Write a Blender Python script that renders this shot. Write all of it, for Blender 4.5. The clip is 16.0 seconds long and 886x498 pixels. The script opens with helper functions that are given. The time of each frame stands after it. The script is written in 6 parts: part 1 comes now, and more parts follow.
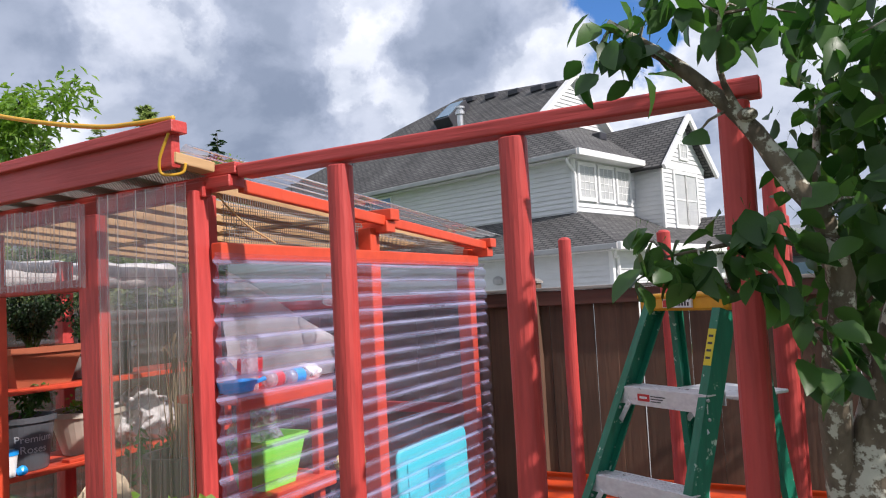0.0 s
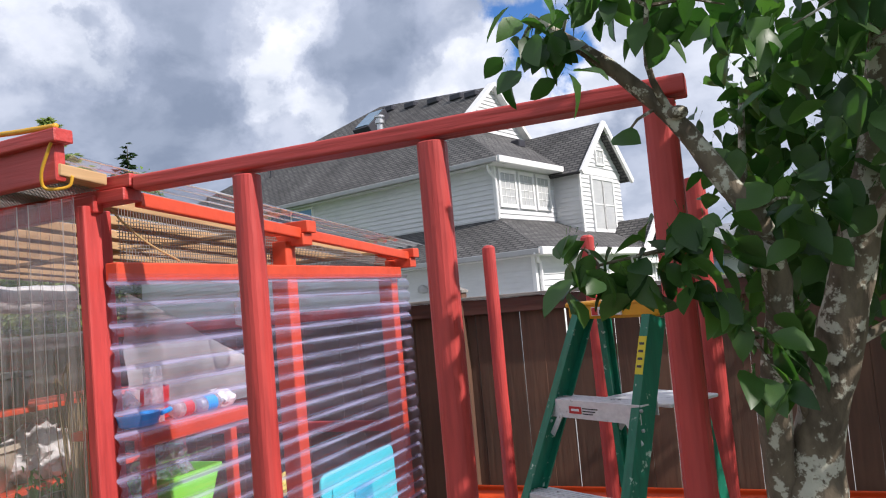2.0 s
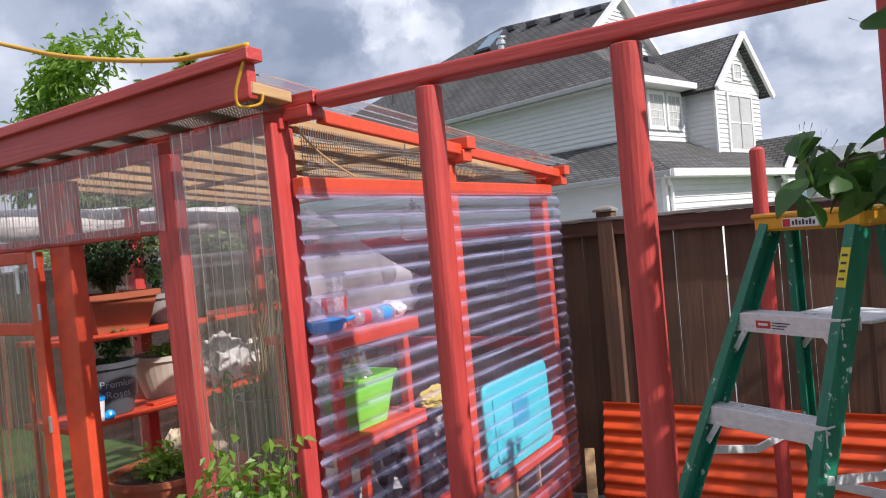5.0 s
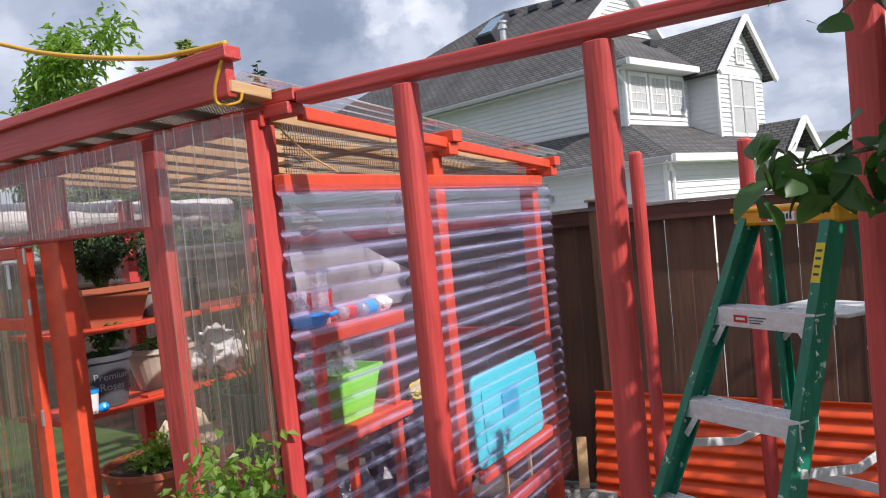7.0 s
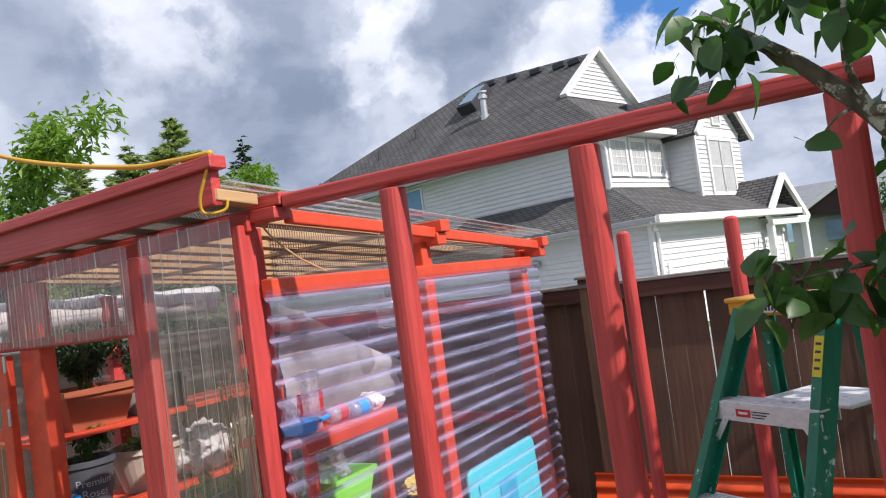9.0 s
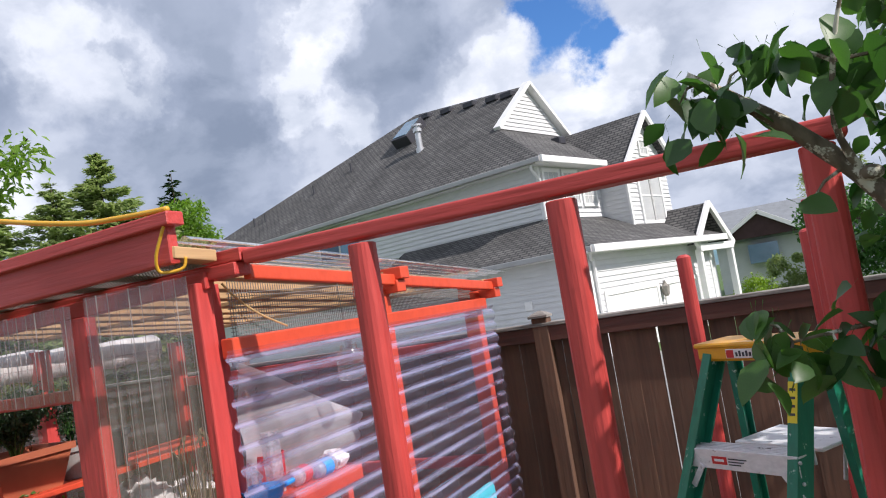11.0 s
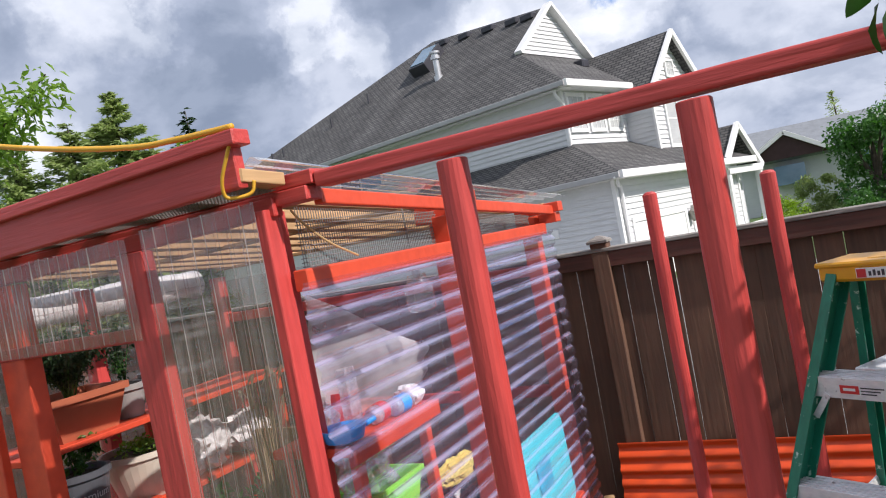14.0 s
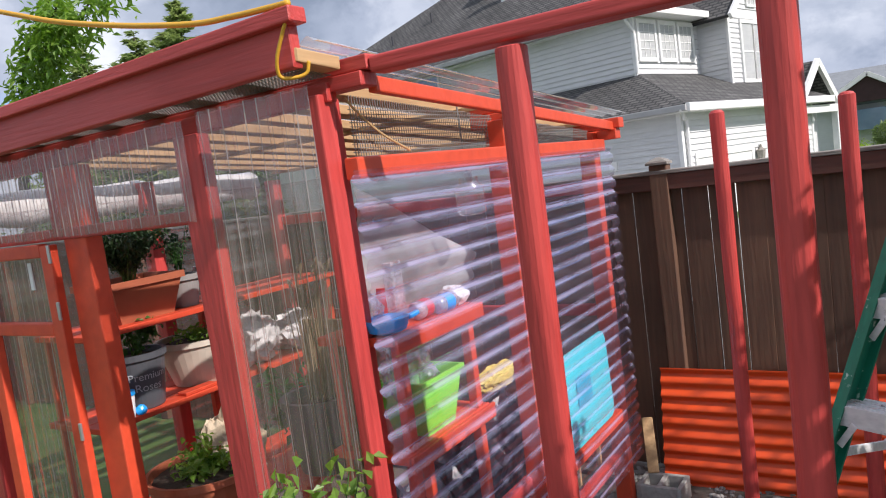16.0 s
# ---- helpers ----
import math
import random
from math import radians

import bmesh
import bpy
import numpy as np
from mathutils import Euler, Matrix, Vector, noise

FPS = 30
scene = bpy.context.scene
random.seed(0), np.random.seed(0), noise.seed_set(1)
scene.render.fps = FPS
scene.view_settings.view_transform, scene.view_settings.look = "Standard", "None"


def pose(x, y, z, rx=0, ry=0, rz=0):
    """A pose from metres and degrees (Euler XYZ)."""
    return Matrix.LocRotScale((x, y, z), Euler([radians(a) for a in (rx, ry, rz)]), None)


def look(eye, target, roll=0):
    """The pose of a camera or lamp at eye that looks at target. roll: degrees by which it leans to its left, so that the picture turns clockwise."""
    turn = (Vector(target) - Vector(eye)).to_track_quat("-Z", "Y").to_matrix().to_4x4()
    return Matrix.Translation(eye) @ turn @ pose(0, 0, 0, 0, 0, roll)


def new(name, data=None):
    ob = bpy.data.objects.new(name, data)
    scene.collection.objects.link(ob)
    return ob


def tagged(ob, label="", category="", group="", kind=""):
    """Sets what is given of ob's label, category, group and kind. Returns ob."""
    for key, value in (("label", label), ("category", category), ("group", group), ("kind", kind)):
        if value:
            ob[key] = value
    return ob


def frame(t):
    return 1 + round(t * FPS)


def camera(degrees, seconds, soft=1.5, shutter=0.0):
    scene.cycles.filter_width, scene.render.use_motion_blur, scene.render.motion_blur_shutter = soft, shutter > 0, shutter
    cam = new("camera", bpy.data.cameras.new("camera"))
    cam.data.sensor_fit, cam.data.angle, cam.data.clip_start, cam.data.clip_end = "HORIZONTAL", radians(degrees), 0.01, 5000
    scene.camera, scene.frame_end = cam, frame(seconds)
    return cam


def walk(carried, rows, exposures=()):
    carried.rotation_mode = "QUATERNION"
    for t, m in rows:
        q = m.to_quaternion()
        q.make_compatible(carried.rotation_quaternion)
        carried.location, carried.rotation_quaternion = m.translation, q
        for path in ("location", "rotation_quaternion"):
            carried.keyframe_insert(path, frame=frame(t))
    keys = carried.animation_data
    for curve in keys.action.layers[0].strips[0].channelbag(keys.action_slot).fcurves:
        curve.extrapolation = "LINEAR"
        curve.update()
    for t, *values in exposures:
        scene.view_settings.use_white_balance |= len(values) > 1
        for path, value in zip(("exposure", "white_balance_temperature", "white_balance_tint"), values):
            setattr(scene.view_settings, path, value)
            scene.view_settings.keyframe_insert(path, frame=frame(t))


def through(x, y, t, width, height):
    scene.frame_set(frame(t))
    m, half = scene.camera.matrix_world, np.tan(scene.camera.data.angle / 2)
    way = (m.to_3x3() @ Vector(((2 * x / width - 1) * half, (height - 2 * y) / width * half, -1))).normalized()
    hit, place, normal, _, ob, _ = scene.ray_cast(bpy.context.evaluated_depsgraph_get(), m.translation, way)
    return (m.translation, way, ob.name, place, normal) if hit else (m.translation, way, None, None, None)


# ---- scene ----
cam = camera(62.7, 16.0, soft=1.1)
PATH = [
    (0, (-0.114, 0.018, 1.757), (-1.056, 1.777, 1.889), -2.9),
    (0.5, (-0.159, 0.011, 1.755), (-0.996, 1.824, 1.868), -3.7),
    (1, (-0.162, 0.058, 1.766), (-0.955, 1.891, 1.871), -4.1),
    (1.5, (-0.137, 0.119, 1.774), (-0.917, 1.955, 1.905), -4.7),
    (2, (-0.161, 0.141, 1.774), (-0.913, 1.989, 1.916), -5.0),
    (2.5, (-0.239, 0.12, 1.771), (-0.939, 1.988, 1.909), -5.0),
    (3, (-0.334, 0.096, 1.753), (-0.968, 1.989, 1.865), -4.5),
    (3.5, (-0.366, 0.073, 1.747), (-1.079, 1.94, 1.812), -4.0),
    (4, (-0.36, 0.067, 1.745), (-1.237, 1.864, 1.781), -4.1),
    (4.5, (-0.353, 0.064, 1.744), (-1.353, 1.796, 1.749), -4.7),
    (4.7, (-0.346, 0.06, 1.745), (-1.382, 1.771, 1.732), -4.9),
    (6.8, (-0.253, 0.083, 1.762), (-1.339, 1.761, 1.692), -5.3),
    (7, (-0.258, 0.092, 1.773), (-1.326, 1.782, 1.702), -5.4),
    (7.5, (-0.269, 0.115, 1.796), (-1.303, 1.824, 1.714), -6.1),
    (8, (-0.282, 0.117, 1.835), (-1.301, 1.836, 1.743), -6.5),
    (8.5, (-0.272, 0.12, 1.858), (-1.289, 1.842, 1.884), -7.6),
    (9, (-0.274, 0.122, 1.886), (-1.296, 1.839, 1.987), -7.5),
    (9.2, (-0.274, 0.118, 1.901), (-1.296, 1.833, 2.023), -7.5),
    (11.3, (-0.397, 0.12, 1.982), (-1.201, 1.946, 2.132), -9.1),
    (11.5, (-0.405, 0.138, 1.991), (-1.184, 1.977, 2.093), -9.3),
    (12, (-0.423, 0.209, 2.018), (-1.201, 2.051, 2.056), -10.1),
    (12.5, (-0.445, 0.246, 2.043), (-1.235, 2.084, 2.06), -10.1),
    (13, (-0.519, 0.229, 2.05), (-1.313, 2.065, 2.074), -10.5),
    (13.5, (-0.607, 0.216, 2.036), (-1.397, 2.053, 2.084), -11.1),
    (14, (-0.667, 0.222, 1.985), (-1.593, 1.995, 1.967), -10.6),
    (14.5, (-0.655, 0.211, 1.95), (-1.67, 1.934, 1.91), -9.7),
    (15, (-0.671, 0.217, 1.924), (-1.721, 1.917, 1.839), -8.8),
    (15.5, (-0.68, 0.227, 1.906), (-1.738, 1.918, 1.764), -8.0),
    (16, (-0.681, 0.236, 1.891), (-1.753, 1.914, 1.701), -7.4),
]
walk(cam, [(t, look(eye, target, roll)) for t, eye, target, roll in PATH], [(0, 0.28, 6250, 15), (16, 0.28, 6250, 15)])

# ---- world, sun, exposure ----
world = bpy.data.worlds.new("world")
scene.world = world
world.use_nodes = True
wn, wl = world.node_tree.nodes, world.node_tree.links
wn.clear()


def wnode(kind, **values):
    n = wn.new(kind)
    for key, value in values.items():
        n.inputs[key.replace("_", " ")].default_value = value
    return n


SUN_AZ, SUN_EL = -7.0, 40.0
w_out = wn.new("ShaderNodeOutputWorld")
w_coord = wn.new("ShaderNodeTexCoord")
w_sep = wn.new("ShaderNodeSeparateXYZ")
wl.new(w_coord.outputs["Generated"], w_sep.inputs[0])
w_up = wn.new("ShaderNodeMath"); w_up.operation = "ADD"; w_up.inputs[1].default_value = 0.60
wl.new(w_sep.outputs["Z"], w_up.inputs[0])
w_max = wn.new("ShaderNodeMath"); w_max.operation = "MAXIMUM"; w_max.inputs[1].default_value = 0.12
wl.new(w_up.outputs[0], w_max.inputs[0])
w_div = wn.new("ShaderNodeVectorMath"); w_div.operation = "DIVIDE"
w_comb = wn.new("ShaderNodeCombineXYZ")
for i in range(3):
    wl.new(w_max.outputs[0], w_comb.inputs[i])
wl.new(w_coord.outputs["Generated"], w_div.inputs[0])
wl.new(w_comb.outputs[0], w_div.inputs[1])


def wnoise(scale, detail, rough, shift, distortion=0.0):
    m = wn.new("ShaderNodeMapping")
    m.inputs["Location"].default_value = shift
    wl.new(w_div.outputs[0], m.inputs[0])
    n = wnode("ShaderNodeTexNoise", Scale=scale, Detail=detail, Roughness=rough, Distortion=distortion)
    wl.new(m.outputs[0], n.inputs["Vector"])
    return n.outputs["Fac"]


def wramp(source, stops):
    r = wn.new("ShaderNodeValToRGB")
    r.color_ramp.interpolation = "EASE"
    e = r.color_ramp.elements
    while len(e) < len(stops):
        e.new(0.5)
    for el, (p, c) in zip(e, stops):
        el.position, el.color = p, (*c, 1)
    wl.new(source, r.inputs[0])
    return r.outputs[0]


sky = wn.new("ShaderNodeTexSky")
sky.sky_type, sky.sun_disc = "NISHITA", False
sky.sun_elevation, sky.sun_rotation = radians(SUN_EL), radians(90 - SUN_AZ)
sky_dim = wn.new("ShaderNodeMixRGB"); sky_dim.blend_type = "MULTIPLY"; sky_dim.inputs[0].default_value = 1
sky_dim.inputs[2].default_value = (0.05, 0.085, 0.125, 1)
wl.new(sky.outputs[0], sky_dim.inputs[1])
# cloud masses that stand over the roofs: azimuth and height in degrees, radius, lighter (+) or darker (-)
MASSES = (
    (-41.5, 17.2, 6.0, -0.15), (-27.5, 19.0, 7.0, -0.16), (-21.5, 23.0, 6.0, -0.12), (-42.0, 25.5, 6.5, -0.15),
    (-47.0, 12.5, 6.5, -0.13), (-40.5, 11.5, 6.0, -0.13), (-59.0, 18.0, 7.0, -0.13), (-48.6, 20.4, 2.0, -0.12),
    (-34.9, 19.0, 3.8, 0.14), (-50.0, 20.6, 5.5, 0.09), (-31.0, 15.6, 3.4, 0.15), (-32.5, 22.3, 3.6, 0.15),
    (-17.0, 15.0, 6.0, 0.12), (-9.5, 15.5, 5.0, 0.13), (-7.0, 10.5, 4.5, -0.10), (-56.0, 10.0, 4.5, 0.08),
)
BREAKS = ((-13.9, 20.4, 3.6), (-11.4, 18.4, 2.3), (-16.0, 20.6, 2.4))


def wmath(op, first, second):
    m = wn.new("ShaderNodeMath"); m.operation = op
    for i, v in enumerate((first, second)):
        if isinstance(v, (int, float)):
            m.inputs[i].default_value = v
        else:
            wl.new(v, m.inputs[i])
    return m.outputs[0]


w_billow = wnode("ShaderNodeTexNoise", Scale=7.5, Detail=10, Roughness=0.60)
wl.new(w_coord.outputs["Generated"], w_billow.inputs["Vector"])
w_bend = wn.new("ShaderNodeVectorMath"); w_bend.operation = "MULTIPLY_ADD"
w_bend.inputs[1].default_value = (0.21, 0.21, 0.21)
wl.new(w_billow.outputs["Color"], w_bend.inputs[0])
w_from = wn.new("ShaderNodeVectorMath"); w_from.operation = "SUBTRACT"; w_from.inputs[1].default_value = (0.105, 0.105, 0.105)
wl.new(w_coord.outputs["Generated"], w_from.inputs[0]); wl.new(w_from.outputs[0], w_bend.inputs[2])


def wmass(azimuth, height, radius, amount):
    """A soft round mass in one direction of the sky, its rim billowed."""
    az, el = radians(azimuth), radians(height)
    d = wn.new("ShaderNodeVectorMath"); d.operation = "DISTANCE"
    d.inputs[1].default_value = (math.sin(az) * math.cos(el), math.cos(az) * math.cos(el), math.sin(el))
    wl.new(w_bend.outputs[0], d.inputs[0])
    r = wn.new("ShaderNodeMapRange"); r.interpolation_type = "SMOOTHSTEP"
    r.inputs[1].default_value, r.inputs[2].default_value = radians(radius) * 0.45, radians(radius) * 1.05
    r.inputs[3].default_value, r.inputs[4].default_value = amount, 0.0
    wl.new(d.outputs["Value"], r.inputs[0])
    return r.outputs[0]


cloud_value = wmath("MULTIPLY_ADD", wnoise(3.4, 9, 0.50, (3.1, 1.7, 0.4), 0.15), 0.50)
cloud_value.node.inputs[2].default_value = 0.255
for mass in MASSES:
    cloud_value = wmath("ADD", cloud_value, wmass(*mass))
cloud_tone = wramp(cloud_value,
                   [(0.27, (0.255, 0.30, 0.375)), (0.40, (0.345, 0.39, 0.47)), (0.50, (0.47, 0.51, 0.575)), (0.59, (0.65, 0.68, 0.72)), (0.76, (0.86, 0.868, 0.875))])
cloud_wide = wramp(wnoise(8.0, 8, 0.56, (7.3, 2.2, 5.0), 0.2), [(0.36, (0.78, 0.81, 0.85)), (0.58, (1.05, 1.05, 1.05))])
cloud_mul = wn.new("ShaderNodeMixRGB"); cloud_mul.blend_type = "MULTIPLY"; cloud_mul.inputs[0].default_value = 1
wl.new(cloud_tone, cloud_mul.inputs[1]); wl.new(cloud_wide, cloud_mul.inputs[2])
holes = wramp(wnoise(2.1, 6, 0.5, (0.6, 8.8, 2.0)), [(0.60, (0, 0, 0)), (0.66, (1, 1, 1))])
for gap in BREAKS:
    holes = wmath("MAXIMUM", holes, wmass(*gap, 1.0))
w_mix = wn.new("ShaderNodeMixRGB")
wl.new(holes, w_mix.inputs[0]); wl.new(cloud_mul.outputs[0], w_mix.inputs[1]); wl.new(sky_dim.outputs[0], w_mix.inputs[2])
w_back = wnode("ShaderNodeBackground", Strength=1.12)
wl.new(w_mix.outputs[0], w_back.inputs[0]); wl.new(w_back.outputs[0], w_out.inputs[0])

sun = new("sun", bpy.data.lights.new("sun", "SUN"))
sun.data.energy, sun.data.angle, sun.data.color = 4.3, radians(0.6), (1.0, 0.93, 0.83)
sx, sy, sz = math.cos(radians(SUN_AZ)) * math.cos(radians(SUN_EL)), math.sin(radians(SUN_AZ)) * math.cos(radians(SUN_EL)), math.sin(radians(SUN_EL))
sun.matrix_world = look((40 * sx, 40 * sy, 40 * sz), (0, 0, 0))


# ---- materials ----
def material(name, base, rough=0.6, metal=0.0, second=None, grain=(30, 30, 30), amount=0.35, bump=0.15, wear=None, wear_at=0.62, spec=0.5, vary=0.0, coarse=2.2):
    """A surface with grain at one scale and stains at another, in metres; wear: a colour that shows in scattered spots."""
    m = bpy.data.materials.new(name)
    m.use_nodes = True
    n, l = m.node_tree.nodes, m.node_tree.links
    b = n["Principled BSDF"]
    b.inputs["Roughness"].default_value, b.inputs["Metallic"].default_value = rough, metal
    b.inputs["Specular IOR Level"].default_value = spec
    co = n.new("ShaderNodeTexCoord")
    mp = n.new("ShaderNodeMapping"); mp.inputs["Scale"].default_value = grain
    l.new(co.outputs["Object"], mp.inputs[0])
    fine = n.new("ShaderNodeTexNoise"); fine.inputs["Scale"].default_value, fine.inputs["Detail"].default_value = 1, 5
    l.new(mp.outputs[0], fine.inputs["Vector"])
    big = n.new("ShaderNodeTexNoise"); big.inputs["Scale"].default_value, big.inputs["Detail"].default_value = coarse, 4
    l.new(co.outputs["Object"], big.inputs["Vector"])
    dark = second or tuple(c * 0.55 for c in base)
    mix = n.new("ShaderNodeMixRGB"); mix.inputs[1].default_value, mix.inputs[2].default_value = (*base, 1), (*dark, 1)
    add = n.new("ShaderNodeMath"); add.operation = "MULTIPLY"
    l.new(fine.outputs["Fac"], add.inputs[0]); l.new(big.outputs["Fac"], add.inputs[1])
    mr = n.new("ShaderNodeMapRange"); mr.inputs[1].default_value, mr.inputs[2].default_value, mr.inputs[3].default_value, mr.inputs[4].default_value = 0.12, 0.42, 0.0, min(1.0, amount * 2)
    l.new(add.outputs[0], mr.inputs[0]); l.new(mr.outputs[0], mix.inputs[0])
    last = mix.outputs[0]
    if vary:
        info = n.new("ShaderNodeObjectInfo")
        hsv = n.new("ShaderNodeHueSaturation")
        vr = n.new("ShaderNodeMapRange"); vr.inputs[3].default_value, vr.inputs[4].default_value = 1 - vary, 1 + vary
        l.new(info.outputs["Random"], vr.inputs[0]); l.new(vr.outputs[0], hsv.inputs["Value"]); l.new(last, hsv.inputs["Color"])
        last = hsv.outputs[0]
    if wear:
        spots = n.new("ShaderNodeTexNoise"); spots.inputs["Scale"].default_value, spots.inputs["Detail"].default_value, spots.inputs["Roughness"].default_value = 26, 6, 0.65
        l.new(co.outputs["Object"], spots.inputs["Vector"])
        sr = n.new("ShaderNodeMapRange"); sr.inputs[1].default_value, sr.inputs[2].default_value = wear_at, wear_at + 0.05
        l.new(spots.outputs["Fac"], sr.inputs[0])
        wm = n.new("ShaderNodeMixRGB"); wm.inputs[2].default_value = (*wear, 1)
        l.new(sr.outputs[0], wm.inputs[0]); l.new(last, wm.inputs[1])
        last = wm.outputs[0]
    l.new(last, b.inputs["Base Color"])
    if bump:
        bp = n.new("ShaderNodeBump"); bp.inputs["Strength"].default_value, bp.inputs["Distance"].default_value = bump, 0.01
        l.new(fine.outputs["Fac"], bp.inputs["Height"]); l.new(bp.outputs[0], b.inputs["Normal"])
    rr = n.new("ShaderNodeMapRange"); rr.inputs[3].default_value, rr.inputs[4].default_value = max(0.03, rough - 0.12), min(1, rough + 0.12)
    l.new(big.outputs["Fac"], rr.inputs[0]); l.new(rr.outputs[0], b.inputs["Roughness"])
    return m


def clear_plastic(name, tint, haze, haze_amount, gloss=0.14, streak=(3, 3, 90), film=1.0, ior=1.5, sheen=(1, 1, 1), ridge_shine=None):
    """A clear sheet: what lies behind shows through, with a dusty haze, a glossy face and, if asked, shine painted on
    its ridges.
    """
    m = bpy.data.materials.new(name)
    m.use_nodes = True
    n, l = m.node_tree.nodes, m.node_tree.links
    n.clear()
    out = n.new("ShaderNodeOutputMaterial")
    tr = n.new("ShaderNodeBsdfTransparent"); tr.inputs[0].default_value = (*tint, 1)
    df = n.new("ShaderNodeBsdfDiffuse"); df.inputs[0].default_value = (*haze, 1)
    tl = n.new("ShaderNodeBsdfTranslucent"); tl.inputs[0].default_value = (*haze, 1)
    mx = n.new("ShaderNodeMixShader"); mx.inputs[0].default_value = 0.5
    l.new(df.outputs[0], mx.inputs[1]); l.new(tl.outputs[0], mx.inputs[2])
    co = n.new("ShaderNodeTexCoord"); mp = n.new("ShaderNodeMapping"); mp.inputs["Scale"].default_value = streak
    l.new(co.outputs["Object"], mp.inputs[0])
    ns = n.new("ShaderNodeTexNoise"); ns.inputs["Scale"].default_value, ns.inputs["Detail"].default_value = 1, 4
    l.new(mp.outputs[0], ns.inputs["Vector"])
    mr = n.new("ShaderNodeMapRange"); mr.inputs[1].default_value, mr.inputs[2].default_value = 0.38, 0.72
    mr.inputs[3].default_value, mr.inputs[4].default_value = haze_amount * 0.45, haze_amount * 1.9
    l.new(ns.outputs["Fac"], mr.inputs[0])
    haze_out = mr.outputs[0]
    if ridge_shine:  # reflected sky painted as pale haze on the ridges: first ridge's height, pitch, amount
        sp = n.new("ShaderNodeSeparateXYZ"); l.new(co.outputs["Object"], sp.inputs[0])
        steps = [("SUBTRACT", ridge_shine[0]), ("DIVIDE", ridge_shine[1]), ("PINGPONG", 0.5)]
        last = sp.outputs["Z" if len(ridge_shine) < 4 else ridge_shine[3]]
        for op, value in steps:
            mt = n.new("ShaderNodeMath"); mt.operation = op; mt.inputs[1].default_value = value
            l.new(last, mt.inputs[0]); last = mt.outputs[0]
        band = n.new("ShaderNodeMapRange"); band.inputs[1].default_value, band.inputs[2].default_value, band.inputs[3].default_value, band.inputs[4].default_value = (0.07, 0.18, ridge_shine[2], 0.0) if len(ridge_shine) < 4 else (0.01, 0.09, ridge_shine[2], 0.0)
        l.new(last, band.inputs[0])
        shine_break = n.new("ShaderNodeMapping"); shine_break.inputs["Scale"].default_value = (3, 3, 60) if len(ridge_shine) < 4 else (45, 45, 1.5); l.new(co.outputs["Object"], shine_break.inputs[0])
        rn = n.new("ShaderNodeTexNoise"); rn.inputs["Scale"].default_value, rn.inputs["Detail"].default_value = 1, 3; l.new(shine_break.outputs[0], rn.inputs["Vector"])
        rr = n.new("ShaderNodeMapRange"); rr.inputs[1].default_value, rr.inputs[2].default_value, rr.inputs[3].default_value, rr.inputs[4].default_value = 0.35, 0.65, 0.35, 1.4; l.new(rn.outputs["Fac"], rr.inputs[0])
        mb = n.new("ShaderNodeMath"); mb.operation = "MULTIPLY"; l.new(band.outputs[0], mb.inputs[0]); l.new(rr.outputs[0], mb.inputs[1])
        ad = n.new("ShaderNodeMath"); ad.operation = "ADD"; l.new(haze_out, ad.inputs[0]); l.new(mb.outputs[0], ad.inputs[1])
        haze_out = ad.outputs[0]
    dust_and_shine = n.new("ShaderNodeMixShader")
    l.new(haze_out, dust_and_shine.inputs[0]); l.new(tr.outputs[0], dust_and_shine.inputs[1]); l.new(mx.outputs[0], dust_and_shine.inputs[2])
    gl = n.new("ShaderNodeBsdfGlossy"); gl.inputs["Roughness"].default_value = gloss
    fr = n.new("ShaderNodeLayerWeight"); fr.inputs["Blend"].default_value = 0.5
    pw = n.new("ShaderNodeMath"); pw.operation = "POWER"; pw.inputs[1].default_value = 4.0
    l.new(fr.outputs["Facing"], pw.inputs[0])
    f0 = ((ior - 1) / (ior + 1)) ** 2
    ma = n.new("ShaderNodeMath"); ma.operation = "MULTIPLY_ADD"; ma.inputs[1].default_value, ma.inputs[2].default_value = 1 - 2 * f0, 1.8 * f0
    l.new(pw.outputs[0], ma.inputs[0])
    gl.inputs["Color"].default_value = (*sheen, 1)
    fm = n.new("ShaderNodeMath"); fm.operation = "MULTIPLY"; fm.inputs[1].default_value = film
    l.new(ma.outputs[0], fm.inputs[0])
    fin = n.new("ShaderNodeMixShader")
    l.new(fm.outputs[0], fin.inputs[0]); l.new(dust_and_shine.outputs[0], fin.inputs[1]); l.new(gl.outputs[0], fin.inputs[2])
    l.new(fin.outputs[0], out.inputs[0])
    return m


